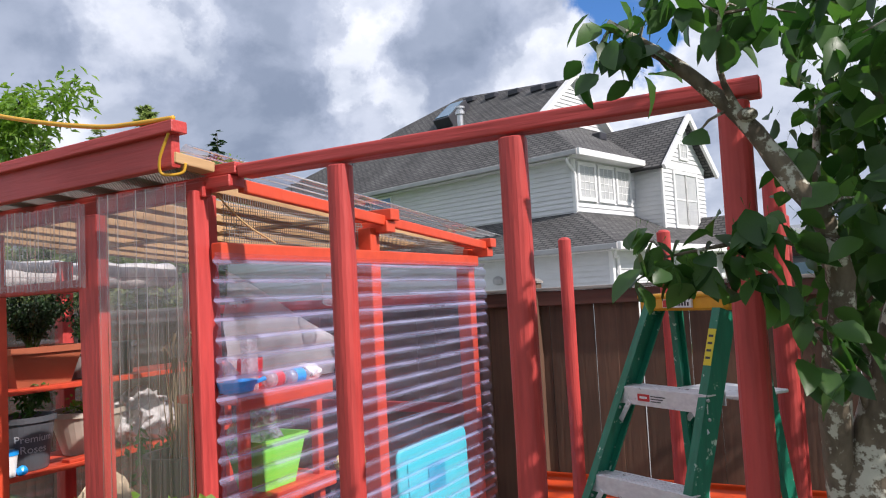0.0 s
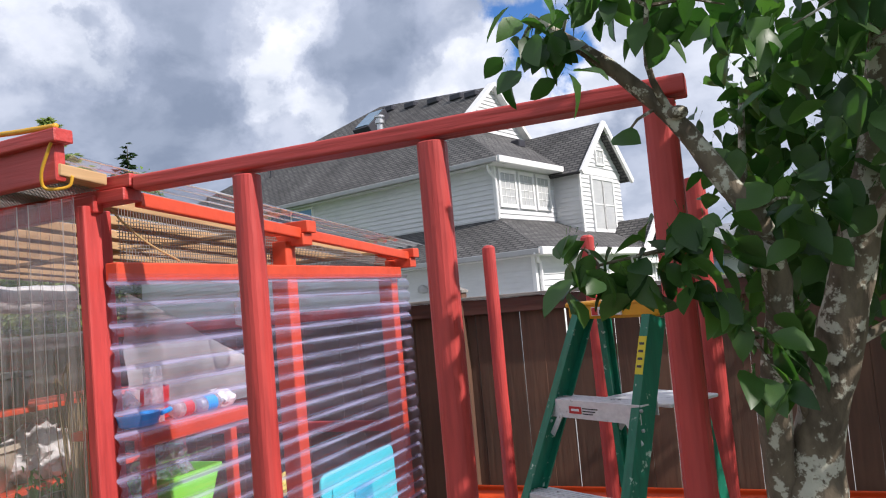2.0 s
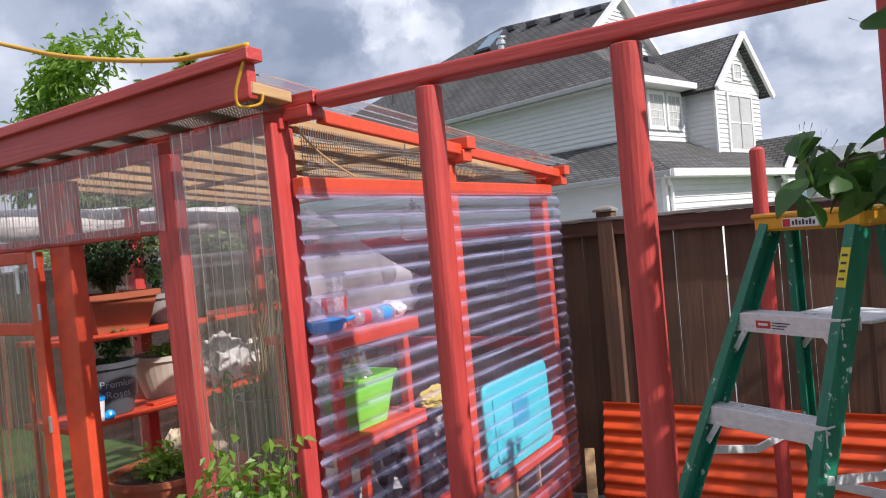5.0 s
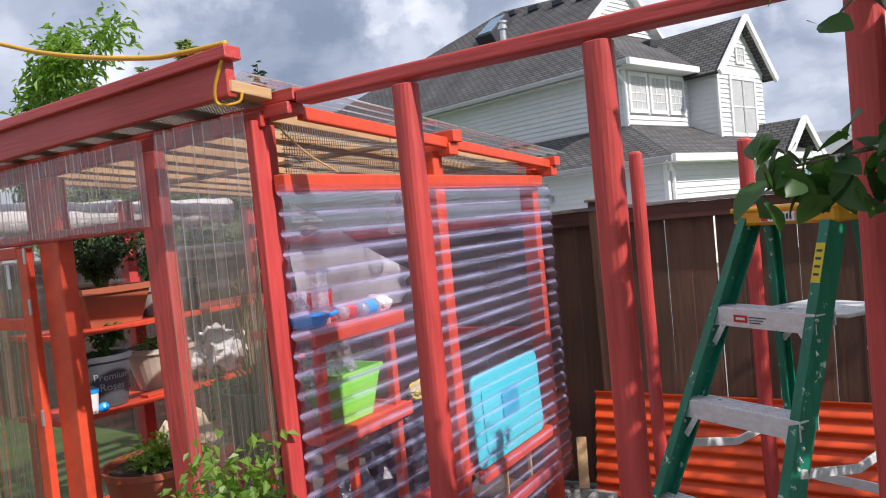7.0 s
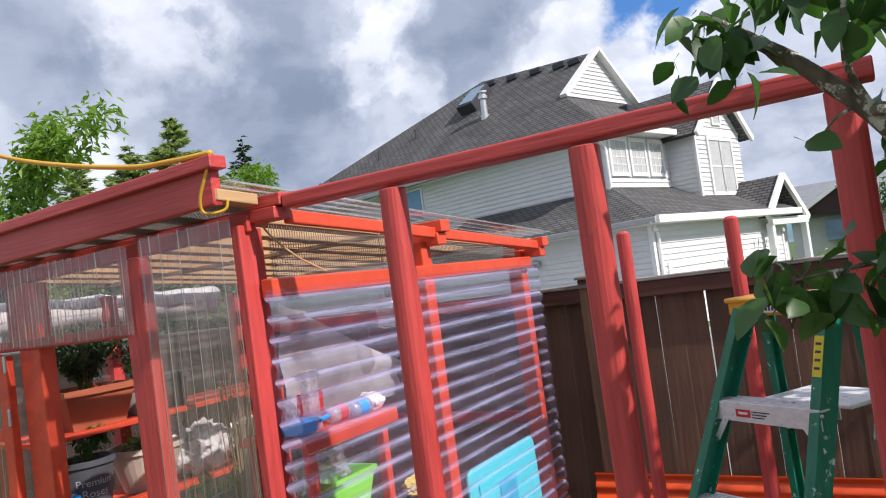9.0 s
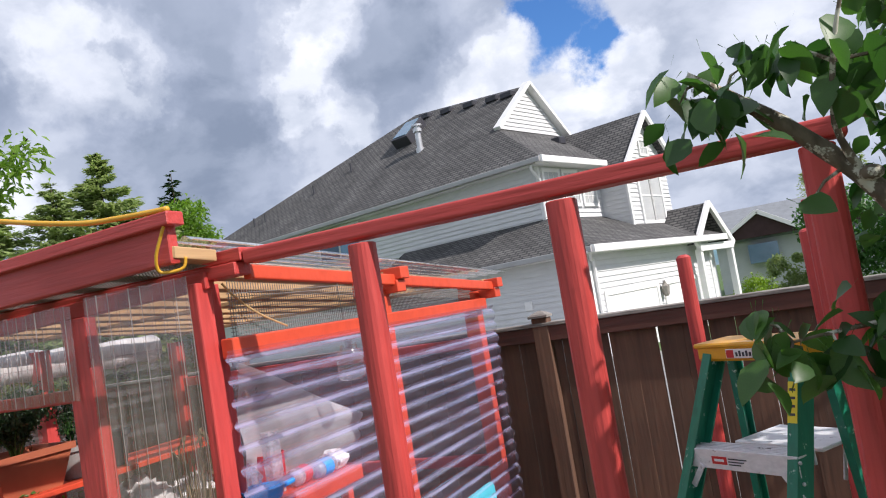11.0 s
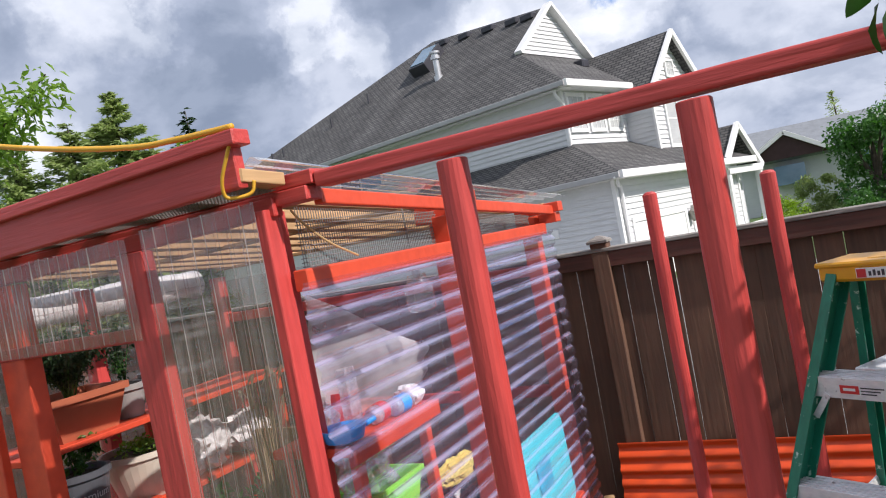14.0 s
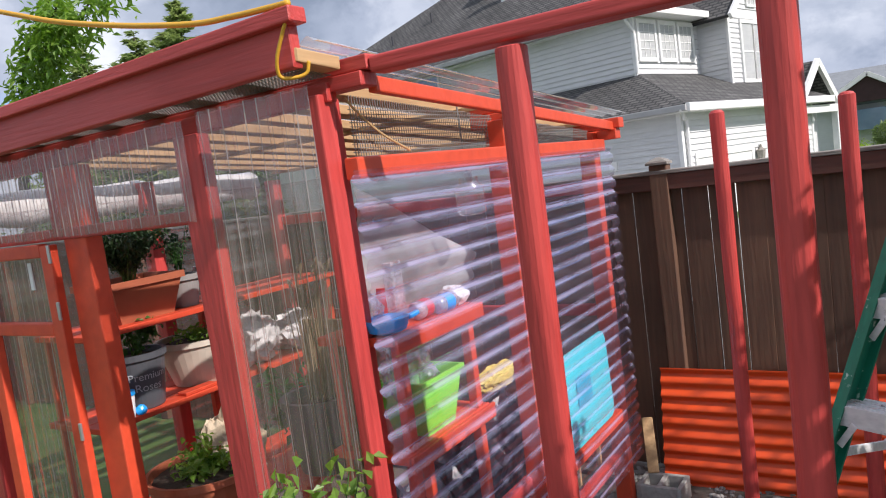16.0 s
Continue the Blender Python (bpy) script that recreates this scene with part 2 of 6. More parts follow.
def leaf_material(name, base, back, through=0.35):
    m = bpy.data.materials.new(name)
    m.use_nodes = True
    n, l = m.node_tree.nodes, m.node_tree.links
    b = n["Principled BSDF"]
    b.inputs["Roughness"].default_value = 0.42
    info, geo = n.new("ShaderNodeObjectInfo"), n.new("ShaderNodeNewGeometry")
    add = n.new("ShaderNodeMath"); add.operation = "ADD"
    l.new(info.outputs["Random"], add.inputs[0]); l.new(geo.outputs["Random Per Island"], add.inputs[1])
    half = n.new("ShaderNodeMath"); half.operation = "FRACT"
    l.new(add.outputs[0], half.inputs[0])
    ns = n.new("ShaderNodeTexNoise"); ns.inputs["Scale"].default_value, ns.inputs["Detail"].default_value = 45, 3
    mix = n.new("ShaderNodeMixRGB"); mix.inputs[1].default_value, mix.inputs[2].default_value = (*base, 1), (*back, 1)
    l.new(half.outputs[0], mix.inputs[0])
    mul = n.new("ShaderNodeMixRGB"); mul.blend_type = "MULTIPLY"; mul.inputs[0].default_value = 0.5
    l.new(mix.outputs[0], mul.inputs[1]); l.new(ns.outputs["Fac"], mul.inputs[2])
    l.new(mul.outputs[0], b.inputs["Base Color"])
    tl = n.new("ShaderNodeBsdfTranslucent")
    hs = n.new("ShaderNodeHueSaturation"); hs.inputs["Value"].default_value = 1.9; hs.inputs["Saturation"].default_value = 1.15
    l.new(mul.outputs[0], hs.inputs["Color"]); l.new(hs.outputs[0], tl.inputs[0])
    ms = n.new("ShaderNodeMixShader"); ms.inputs[0].default_value = through
    l.new(b.outputs[0], ms.inputs[1]); l.new(tl.outputs[0], ms.inputs[2])
    l.new(ms.outputs[0], n["Material Output"].inputs[0])
    return m


RED = material("red_stain", (0.56, 0.064, 0.056), 0.5, 0, (0.36, 0.036, 0.033), (55, 55, 6), 0.75, 0.4, wear=(0.30, 0.030, 0.028), wear_at=0.70, vary=0.06)
RED_FACE = material("red_board", (0.54, 0.060, 0.052), 0.48, 0, (0.41, 0.045, 0.040), (4, 70, 70), 0.7, 0.32, wear=(0.30, 0.032, 0.028), wear_at=0.70)
ORANGE = material("orange_red_stain", (0.66, 0.075, 0.028), 0.5, 0, (0.48, 0.048, 0.02), (20, 20, 20), 0.45, 0.22, vary=0.06)
RAW = material("raw_pine", (0.50, 0.32, 0.16), 0.65, 0, (0.32, 0.19, 0.09), (60, 4, 60), 0.6, 0.2, vary=0.12)
FENCE = material("brown_fence_stain", (0.150, 0.076, 0.045), 0.75, 0, (0.082, 0.043, 0.029), (40, 40, 2.5), 0.7, 0.35, vary=0.22)
FENCE_RAIL = material("fence_rail_stain", (0.125, 0.042, 0.028), 0.7, 0, (0.07, 0.028, 0.02), (3, 50, 50), 0.6, 0.3, vary=0.1)
WEATHERED = material("weathered_wood_top", (0.33, 0.31, 0.28), 0.85, 0, (0.12, 0.10, 0.09), (8, 60, 60), 0.8, 0.4)
SIDING = material("pale_lap_siding", (0.66, 0.665, 0.67), 0.6, 0, (0.58, 0.585, 0.59), (3, 3, 20), 0.4, 0.05)
TRIM = material("white_trim", (0.80, 0.80, 0.79), 0.5, 0, (0.70, 0.70, 0.69), (5, 5, 5), 0.3, 0.05)
GUTTER = material("grey_gutter", (0.40, 0.40, 0.40), 0.5, 0, (0.30, 0.30, 0.30), (4, 4, 4), 0.3, 0.05)
DOORWHITE = material("white_garage_door", (0.82, 0.82, 0.81), 0.45, 0, (0.76, 0.76, 0.76), (2, 2, 2), 0.3, 0.03)
GREEN = material("green_fibreglass", (0.012, 0.21, 0.125), 0.38, 0, (0.008, 0.13, 0.08), (60, 60, 10), 0.5, 0.1, wear=(0.50, 0.66, 0.57), wear_at=0.62)
YELLOW = material("yellow_plastic", (0.74, 0.36, 0.012), 0.4, 0, (0.60, 0.26, 0.01), (30, 30, 30), 0.4, 0.1, wear=(0.35, 0.2, 0.04), wear_at=0.68)
ALU = material("worn_aluminium", (0.80, 0.80, 0.81), 0.42, 0.2, (0.58, 0.58, 0.60), (10, 80, 80), 0.5, 0.1, wear=(0.2, 0.19, 0.19), wear_at=0.63)
STEEL = material("galvanised_steel", (0.62, 0.63, 0.64), 0.4, 0.8, (0.45, 0.46, 0.48), (20, 20, 20), 0.5, 0.05)
WIRE = material("dark_wire", (0.27, 0.26, 0.25), 0.6, 0.4, None, (50, 50, 50), 0.4, 0)
BARK = material("apple_bark", (0.22, 0.175, 0.12), 0.9, 0, (0.06, 0.045, 0.03), (34, 34, 16), 0.9, 1.0, wear=(0.50, 0.48, 0.39), wear_at=0.52)
BARK_FAR = material("tree_bark", (0.10, 0.075, 0.055), 0.9, 0, (0.05, 0.04, 0.03), (12, 12, 4), 0.8, 0.6)
LEAF = leaf_material("apple_leaf", (0.030, 0.085, 0.020), (0.095, 0.205, 0.045), 0.38)
LEAF_BRIGHT = leaf_material("bright_leaf", (0.16, 0.30, 0.045), (0.26, 0.40, 0.07), 0.4)
LEAF_BUSH = leaf_material("garden_leaf", (0.05, 0.14, 0.03), (0.10, 0.24, 0.05), 0.3)
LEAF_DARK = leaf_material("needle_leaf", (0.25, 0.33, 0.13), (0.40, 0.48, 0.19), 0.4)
SHRUB = leaf_material("shrub_leaf", (0.022, 0.055, 0.020), (0.045, 0.085, 0.03), 0.2)
LEAF_YELLOW = leaf_material("yellow_green_leaf", (0.22, 0.36, 0.03), (0.32, 0.46, 0.05), 0.3)
STRAW = material("dry_straw", (0.36, 0.28, 0.18), 0.85, 0, (0.19, 0.14, 0.085), (80, 80, 20), 0.6, 0.2)
SHEET = material("orange_sheet_metal", (0.78, 0.085, 0.012), 0.42, 0, (0.62, 0.06, 0.01), (4, 4, 4), 0.4, 0.05)
TERRA = material("terracotta_plastic", (0.40, 0.115, 0.055), 0.55, 0, (0.30, 0.08, 0.04), (12, 12, 12), 0.4, 0.1)
GREYPOT = material("grey_pot_plastic", (0.30, 0.29, 0.28), 0.6, 0, (0.22, 0.21, 0.21), (12, 12, 12), 0.4, 0.1)
BLACKPOT = material("charcoal_pot_plastic", (0.085, 0.090, 0.105), 0.45, 0, (0.06, 0.062, 0.07), (12, 12, 12), 0.4, 0.1)
CREAM = material("cream_pot_plastic", (0.62, 0.56, 0.47), 0.5, 0, (0.52, 0.45, 0.37), (12, 12, 12), 0.4, 0.1)
SOIL = material("potting_soil", (0.06, 0.042, 0.03), 0.95, 0, (0.03, 0.02, 0.015), (60, 60, 60), 0.7, 0.6)
LIME = material("lime_green_plastic", (0.26, 0.72, 0.09), 0.42, 0, (0.22, 0.64, 0.07), (10, 10, 10), 0.3, 0.04)
TEAL = material("turquoise_plastic", (0.07, 0.62, 0.70), 0.4, 0, (0.06, 0.54, 0.62), (10, 10, 10), 0.3, 0.04)
TEAL_DARK = material("turquoise_label", (0.015, 0.40, 0.58), 0.4, 0, None, (10, 10, 10), 0.2, 0.0)
BLUE = material("blue_plastic", (0.015, 0.34, 0.88), 0.35, 0, (0.012, 0.27, 0.74), (10, 10, 10), 0.3, 0.03)
WHITE = material("white_plastic", (0.80, 0.80, 0.80), 0.45, 0, (0.7, 0.7, 0.71), (10, 10, 10), 0.3, 0.05)
PAPER = material("white_bag_film", (0.74, 0.74, 0.76), 0.35, 0, (0.55, 0.55, 0.58), (30, 30, 30), 0.5, 0.8)
CLOTH = material("cream_cloth", (0.66, 0.55, 0.40), 0.9, 0, (0.45, 0.36, 0.25), (120, 120, 120), 0.4, 0.3)
BROWN = material("brown_cardboard", (0.30, 0.17, 0.08), 0.85, 0, (0.2, 0.11, 0.05), (30, 30, 30), 0.4, 0.2)
DARKBAG = material("dark_bag_film", (0.03, 0.03, 0.045), 0.35, 0, (0.015, 0.015, 0.02), (25, 25, 25), 0.5, 0.7)
YELLOWBAG = material("pale_yellow_sponge", (0.68, 0.55, 0.14), 0.8, 0, (0.5, 0.4, 0.1), (40, 40, 40), 0.5, 0.4)
CORD = material("yellow_cord", (0.72, 0.40, 0.03), 0.55, 0, (0.55, 0.28, 0.02), (300, 300, 300), 0.5, 0.1)
ROPE = material("tan_rope", (0.55, 0.38, 0.18), 0.8, 0, None, (300, 300, 300), 0.4, 0.1)
LABEL_WHITE = material("white_label", (0.78, 0.78, 0.78), 0.5, 0, None, (30, 30, 30), 0.15, 0)
LABEL_RED = material("red_label", (0.55, 0.03, 0.03), 0.5, 0, None, (30, 30, 30), 0.15, 0)
LABEL_YELLOW = material("yellow_label", (0.75, 0.62, 0.03), 0.5, 0, None, (30, 30, 30), 0.2, 0)
LABEL_DARK = material("dark_print", (0.04, 0.04, 0.05), 0.5, 0, None, (30, 30, 30), 0.1, 0)
LETTER = material("pale_lettering", (0.50, 0.52, 0.55), 0.6, 0, None, (60, 60, 60), 0.2, 0)
CONCRETE = material("concrete_block", (0.42, 0.41, 0.39), 0.9, 0, (0.28, 0.27, 0.26), (40, 40, 40), 0.5, 0.4)
GROUND = material("grass_ground", (0.085, 0.15, 0.032), 0.95, 0, (0.045, 0.08, 0.018), (14, 14, 14), 0.7, 0.5)
PAVING = material("pale_concrete", (0.30, 0.295, 0.28), 0.9, 0, (0.23, 0.225, 0.22), (3, 3, 3), 0.5, 0.2)
BED = material("gravel_soil", (0.15, 0.125, 0.105), 0.95, 0, (0.07, 0.058, 0.048), (40, 40, 40), 0.8, 0.8)
STONE = material("grey_gravel_stone", (0.30, 0.29, 0.28), 0.9, 0, (0.17, 0.165, 0.16), (40, 40, 40), 0.6, 0.4)
MAROON = material("maroon_gable", (0.055, 0.022, 0.022), 0.7, 0, None, (6, 6, 6), 0.3, 0.05)
FARGREY = material("far_roof_grey", (0.24, 0.26, 0.28), 0.85, 0, (0.18, 0.19, 0.21), (6, 6, 6), 0.4, 0.1)
BLIND = material("pale_window_blind", (0.50, 0.51, 0.50), 0.4, 0, (0.40, 0.41, 0.42), (2, 2, 40), 0.5, 0.02, spec=0.8)
DARKGLASS = material("dark_window_glass", (0.05, 0.06, 0.075), 0.08, 0, (0.03, 0.035, 0.045), (3, 3, 3), 0.3, 0, spec=0.8)
BLUEGLASS = material("sky_window_glass", (0.16, 0.25, 0.34), 0.06, 0, (0.10, 0.17, 0.24), (3, 3, 3), 0.3, 0, spec=0.9)
# In the next two, the last tuple paints shine along the ridges as pale haze.
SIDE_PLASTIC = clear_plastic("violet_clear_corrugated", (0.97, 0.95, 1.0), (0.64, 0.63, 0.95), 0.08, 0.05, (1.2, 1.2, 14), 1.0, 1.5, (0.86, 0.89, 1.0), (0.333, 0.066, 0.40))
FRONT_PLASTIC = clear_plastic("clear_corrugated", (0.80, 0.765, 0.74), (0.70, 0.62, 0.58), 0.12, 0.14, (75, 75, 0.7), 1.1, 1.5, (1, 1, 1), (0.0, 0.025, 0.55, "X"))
BACK_PLASTIC = clear_plastic("dull_corrugated", (0.90, 0.89, 0.90), (0.58, 0.56, 0.60), 0.12, 0.2, (2, 2, 20), 0.9)
ROOF_PLASTIC = clear_plastic("clear_roof_corrugated", (0.94, 0.94, 0.96), (0.66, 0.67, 0.74), 0.15, 0.12, (30, 2, 30), 1.3)
NET = clear_plastic("pale_netting", (0.96, 0.96, 0.96), (0.80, 0.80, 0.82), 0.55, 0.5, (2, 2, 2), 0.2)
BAGFILM = clear_plastic("clear_bag", (0.9, 0.9, 0.92), (0.7, 0.7, 0.74), 0.25, 0.12, (30, 30, 30), 2.0)
FROST = clear_plastic("frosted_film", (0.92, 0.92, 0.94), (0.82, 0.83, 0.88), 0.45, 0.25, (25, 25, 25), 1.2)
GLASS = clear_plastic("jar_glass", (0.93, 0.95, 0.95), (0.8, 0.8, 0.8), 0.05, 0.04, (30, 30, 30), 1.6)


def shingles(name, base, dark, course=0.14):
    m = bpy.data.materials.new(name)
    m.use_nodes = True
    n, l = m.node_tree.nodes, m.node_tree.links
    b = n["Principled BSDF"]; b.inputs["Roughness"].default_value = 0.92
    uv = n.new("ShaderNodeUVMap")
    br = n.new("ShaderNodeTexBrick")
    br.inputs["Color1"].default_value, br.inputs["Color2"].default_value, br.inputs["Mortar"].default_value = (*base, 1), (*dark, 1), (0.035, 0.035, 0.037, 1)
    br.inputs["Scale"].default_value, br.inputs["Mortar Size"].default_value = 1.0, 0.026
    br.inputs["Brick Width"].default_value, br.inputs["Row Height"].default_value = 0.30, course
    l.new(uv.outputs[0], br.inputs["Vector"])
    ns = n.new("ShaderNodeTexNoise"); ns.inputs["Scale"].default_value, ns.inputs["Detail"].default_value = 0.9, 6
    l.new(uv.outputs[0], ns.inputs["Vector"])
    rp = n.new("ShaderNodeMapRange"); rp.inputs[1].default_value, rp.inputs[2].default_value, rp.inputs[3].default_value, rp.inputs[4].default_value = 0.3, 0.7, 0.72, 1.25
    l.new(ns.outputs["Fac"], rp.inputs[0])
    hs = n.new("ShaderNodeHueSaturation"); l.new(br.outputs["Color"], hs.inputs["Color"]); l.new(rp.outputs[0], hs.inputs["Value"])
    l.new(hs.outputs[0], b.inputs["Base Color"])
    bp = n.new("ShaderNodeBump"); bp.inputs["Strength"].default_value, bp.inputs["Distance"].default_value = 0.5, 0.02
    l.new(br.outputs["Fac"], bp.inputs["Height"]); bp.invert = True
    l.new(bp.outputs[0], b.inputs["Normal"])
    return m


SHINGLE_PALE = shingles("bleached_shingles", (0.19, 0.19, 0.188), (0.14, 0.139, 0.138))
SHINGLE = shingles("asphalt_shingles", (0.135, 0.130, 0.126), (0.082, 0.080, 0.079))


# ---- building helpers ----
PLACE = {}


def thing(name, label, category, at=(0, 0, 0), rz=0.0, group="", kind=""):
    """A top-level thing: an Empty at its base."""
    ob = new(name)
    ob.empty_display_size = 0.1
    m = pose(*at, 0, 0, rz)
    ob.matrix_basis = m
    PLACE[ob] = m
    return tagged(ob, label, category, group, kind)


def part(name, bm, mat, parent=None, label="", smooth=False, local=False):
    """Links a bmesh (in world places, or its parent's own) as one mesh object."""
    if parent is not None and not local:
        bm.transform(PLACE[parent].inverted())
    me = bpy.data.meshes.new(name)
    bm.to_mesh(me)
    bm.free()
    if smooth:
        me.shade_smooth()
    me.materials.append(mat)
    ob = new(name, me)
    ob.parent = parent
    PLACE[ob] = PLACE[parent] if parent is not None else Matrix()
    return tagged(ob, label)


def lone(name, bm, mat, label, category, at=None, smooth=False, group="", kind=""):
    """A top-level thing that is one mesh, its origin at its base."""
    if at is not None:
        bm.transform(Matrix.Translation(-Vector(at)))
    ob = part(name, bm, mat, None, "", smooth)
    if at is not None:
        ob.location = at
        PLACE[ob] = Matrix.Translation(at)
    return tagged(ob, label, category, group, kind)


def piece(name, me, m, parent):
    """An object of its own on shared mesh data, under its thing."""
    ob = new(name, me)
    ob.parent = parent
    ob.matrix_basis = PLACE[parent].inverted() @ m
    return ob


def add_box(bm, x0, x1, y0, y1, z0, z1, bevel=0.004, m=None):
    made = bmesh.ops.create_cube(bm, size=1)["verts"]
    for v in made:
        v.co = Vector(((x0 + x1) / 2 + v.co.x * (x1 - x0), (y0 + y1) / 2 + v.co.y * (y1 - y0), (z0 + z1) / 2 + v.co.z * (z1 - z0)))
    if m is not None:
        bmesh.ops.transform(bm, matrix=m, verts=made)
    if bevel:
        edges = list({e for v in made for e in v.link_edges})
        bmesh.ops.bevel(bm, geom=edges, offset=bevel, segments=1, affect="EDGES")
    return bm


def box(*args, **kw):
    return add_box(bmesh.new(), *args, **kw)


def frame_of(p, q, roll=0.0):
    """A matrix whose z runs from p to q, x level."""
    p, q = Vector(p), Vector(q)
    z = (q - p).normalized()
    side = Vector((0, 0, 1)).cross(z)
    x = side.normalized() if side.length > 0.05 else Vector((1, 0, 0))
    y = z.cross(x)
    m = Matrix((x, y, z)).transposed().to_4x4()
    m.translation = p
    return m @ Matrix.Rotation(roll, 4, "Z")


def add_bar(bm, p, q, w, h, corner=0.006, seg=2, roll=0.0, wobble=0.0):
    """A straight timber from p to q with a rounded rectangle as its section (w level, h upright)."""
    m = frame_of(p, q, roll)
    length = (Vector(q) - Vector(p)).length
    ring = []
    for cx, cy, a0 in ((1, 1, 0), (-1, 1, 90), (-1, -1, 180), (1, -1, 270)):
        for i in range(seg + 1):
            a = radians(a0 + 90 * i / seg)
            ring.append(Vector((cx * (w / 2 - corner) + corner * math.cos(a), cy * (h / 2 - corner) + corner * math.sin(a), 0)))
    steps = max(1, int(length / 0.25)) if wobble else 1
    rings = []
    for s in range(-1, steps + 2):
        t = min(max(s, 0), steps) / steps
        shrink = 1.0 if 0 <= s <= steps else 1 - min(0.003, corner) / (min(w, h) / 2)
        z = length * t + (-0.0 if s >= 0 else 0) 
        if s == 0:
            z += min(0.003, corner)
        if s == steps:
            z -= min(0.003, corner)
        off = Vector((random.uniform(-1, 1), random.uniform(-1, 1), 0)) * wobble if 0 < s < steps else Vector()
        rings.append([bm.verts.new(m @ (Vector((v.x * shrink, v.y * shrink, z)) + off)) for v in ring])
    for a, b in zip(rings, rings[1:]):
        for i in range(len(ring)):
            j = (i + 1) % len(ring)
            bm.faces.new((a[i], a[j], b[j], b[i]))
    bm.faces.new(rings[0][::-1])
    bm.faces.new(rings[-1])
    return bm


def bar(*args, **kw):
    return add_bar(bmesh.new(), *args, **kw)


def add_tube(bm, points, radii, sides=8, rough=0.0):
    """A tapered round limb through the points."""
    pts = [Vector(p) for p in points]
    if isinstance(radii, (int, float)):
        radii = [radii] * len(pts)
    rings = []
    for i, p in enumerate(pts):
        d = (pts[min(i + 1, len(pts) - 1)] - pts[max(i - 1, 0)]).normalized()
        x = d.orthogonal().normalized() if abs(d.z) > 0.95 else Vector((0, 0, 1)).cross(d).normalized()
        y = d.cross(x)
        ring = []
        for k in range(sides):
            a = 2 * math.pi * k / sides
            r = radii[i] * (1 + (random.uniform(-rough, rough) if rough else 0))
            ring.append(bm.verts.new(p + x * r * math.cos(a) + y * r * math.sin(a)))
        rings.append(ring)
    for a, b in zip(rings, rings[1:]):
        for k in range(sides):
            j = (k + 1) % sides
            bm.faces.new((a[k], a[j], b[j], b[k]))
    bm.faces.new(rings[0][::-1])
    bm.faces.new(rings[-1])
    return bm


def tube(*args, **kw):
    return add_tube(bmesh.new(), *args, **kw)


def smooth_path(points, n=8):
    """A rounded path through the points (Catmull-Rom)."""
    p = [Vector(q) for q in points]
    p = [2 * p[0] - p[1]] + p + [2 * p[-1] - p[-2]]
    out = []
    for i in range(1, len(p) - 2):
        for k in range(n):
            t = k / n
            out.append(0.5 * ((2 * p[i]) + (p[i + 1] - p[i - 1]) * t + (2 * p[i - 1] - 5 * p[i] + 4 * p[i + 1] - p[i + 2]) * t * t + (3 * p[i] - p[i - 1] - 3 * p[i + 1] + p[i + 2]) * t ** 3))
    return out + [p[-2]]


def add_lathe(bm, profile, sides=24, at=(0, 0, 0), squash=1.0):
    """A turned form: profile of (radius, height) from the bottom up."""
    rings = []
    for r, z in profile:
        rings.append([bm.verts.new((at[0] + r * math.cos(2 * math.pi * k / sides), at[1] + squash * r * math.sin(2 * math.pi * k / sides), at[2] + z)) for k in range(sides)])
    for a, b in zip(rings, rings[1:]):
        for k in range(sides):
            j = (k + 1) % sides
            bm.faces.new((a[k], a[j], b[j], b[k]))
    bm.faces.new(rings[0][::-1])
    bm.faces.new(rings[-1])
    return bm


def lathe(*args, **kw):
    return add_lathe(bmesh.new(), *args, **kw)


def corrugated(origin, across, along, width, length, pitch, amp, thick=0.0012, per=8, runs=2, sag=0.0, ragged=0.0, narrow=0.0):
    """A wavy sheet: waves follow each other in the direction across, ridges run in the direction along."""
    bm = bmesh.new()
    o, u, v = Vector(origin), Vector(across).normalized(), Vector(along).normalized()
    nrm = u.cross(v).normalized()
    cols = int(width / pitch * per)
    wave = [random.uniform(0.75, 1.2) for i in range(int(width / pitch) + 3)]
    for side in (0, 1):
        grid = []
        for i in range(cols + 1):
            a = i / per * 2 * math.pi
            s = width * i / cols
            row = []
            for k in range(runs + 1):
                t = k / runs
                h = amp * wave[i // per] * math.sin(a) if not narrow else 2 * amp * wave[i // per] * math.exp(-(((i / per) % 1.0 - 0.5) / narrow) ** 2) - amp
                w = h + sag * math.sin(math.pi * t) + thick * side
                e = ragged * math.sin(i * 0.9) if k in (0, runs) else 0
                row.append(bm.verts.new(o + u * s + v * (length * t + e) + nrm * w))
            grid.append(row)
        for a, b in zip(grid, grid[1:]):
            for k in range(runs):
                quad = (a[k], b[k], b[k + 1], a[k + 1])
                bm.faces.new(quad if side else quad[::-1])
        if thick == 0:
            break
    return bm


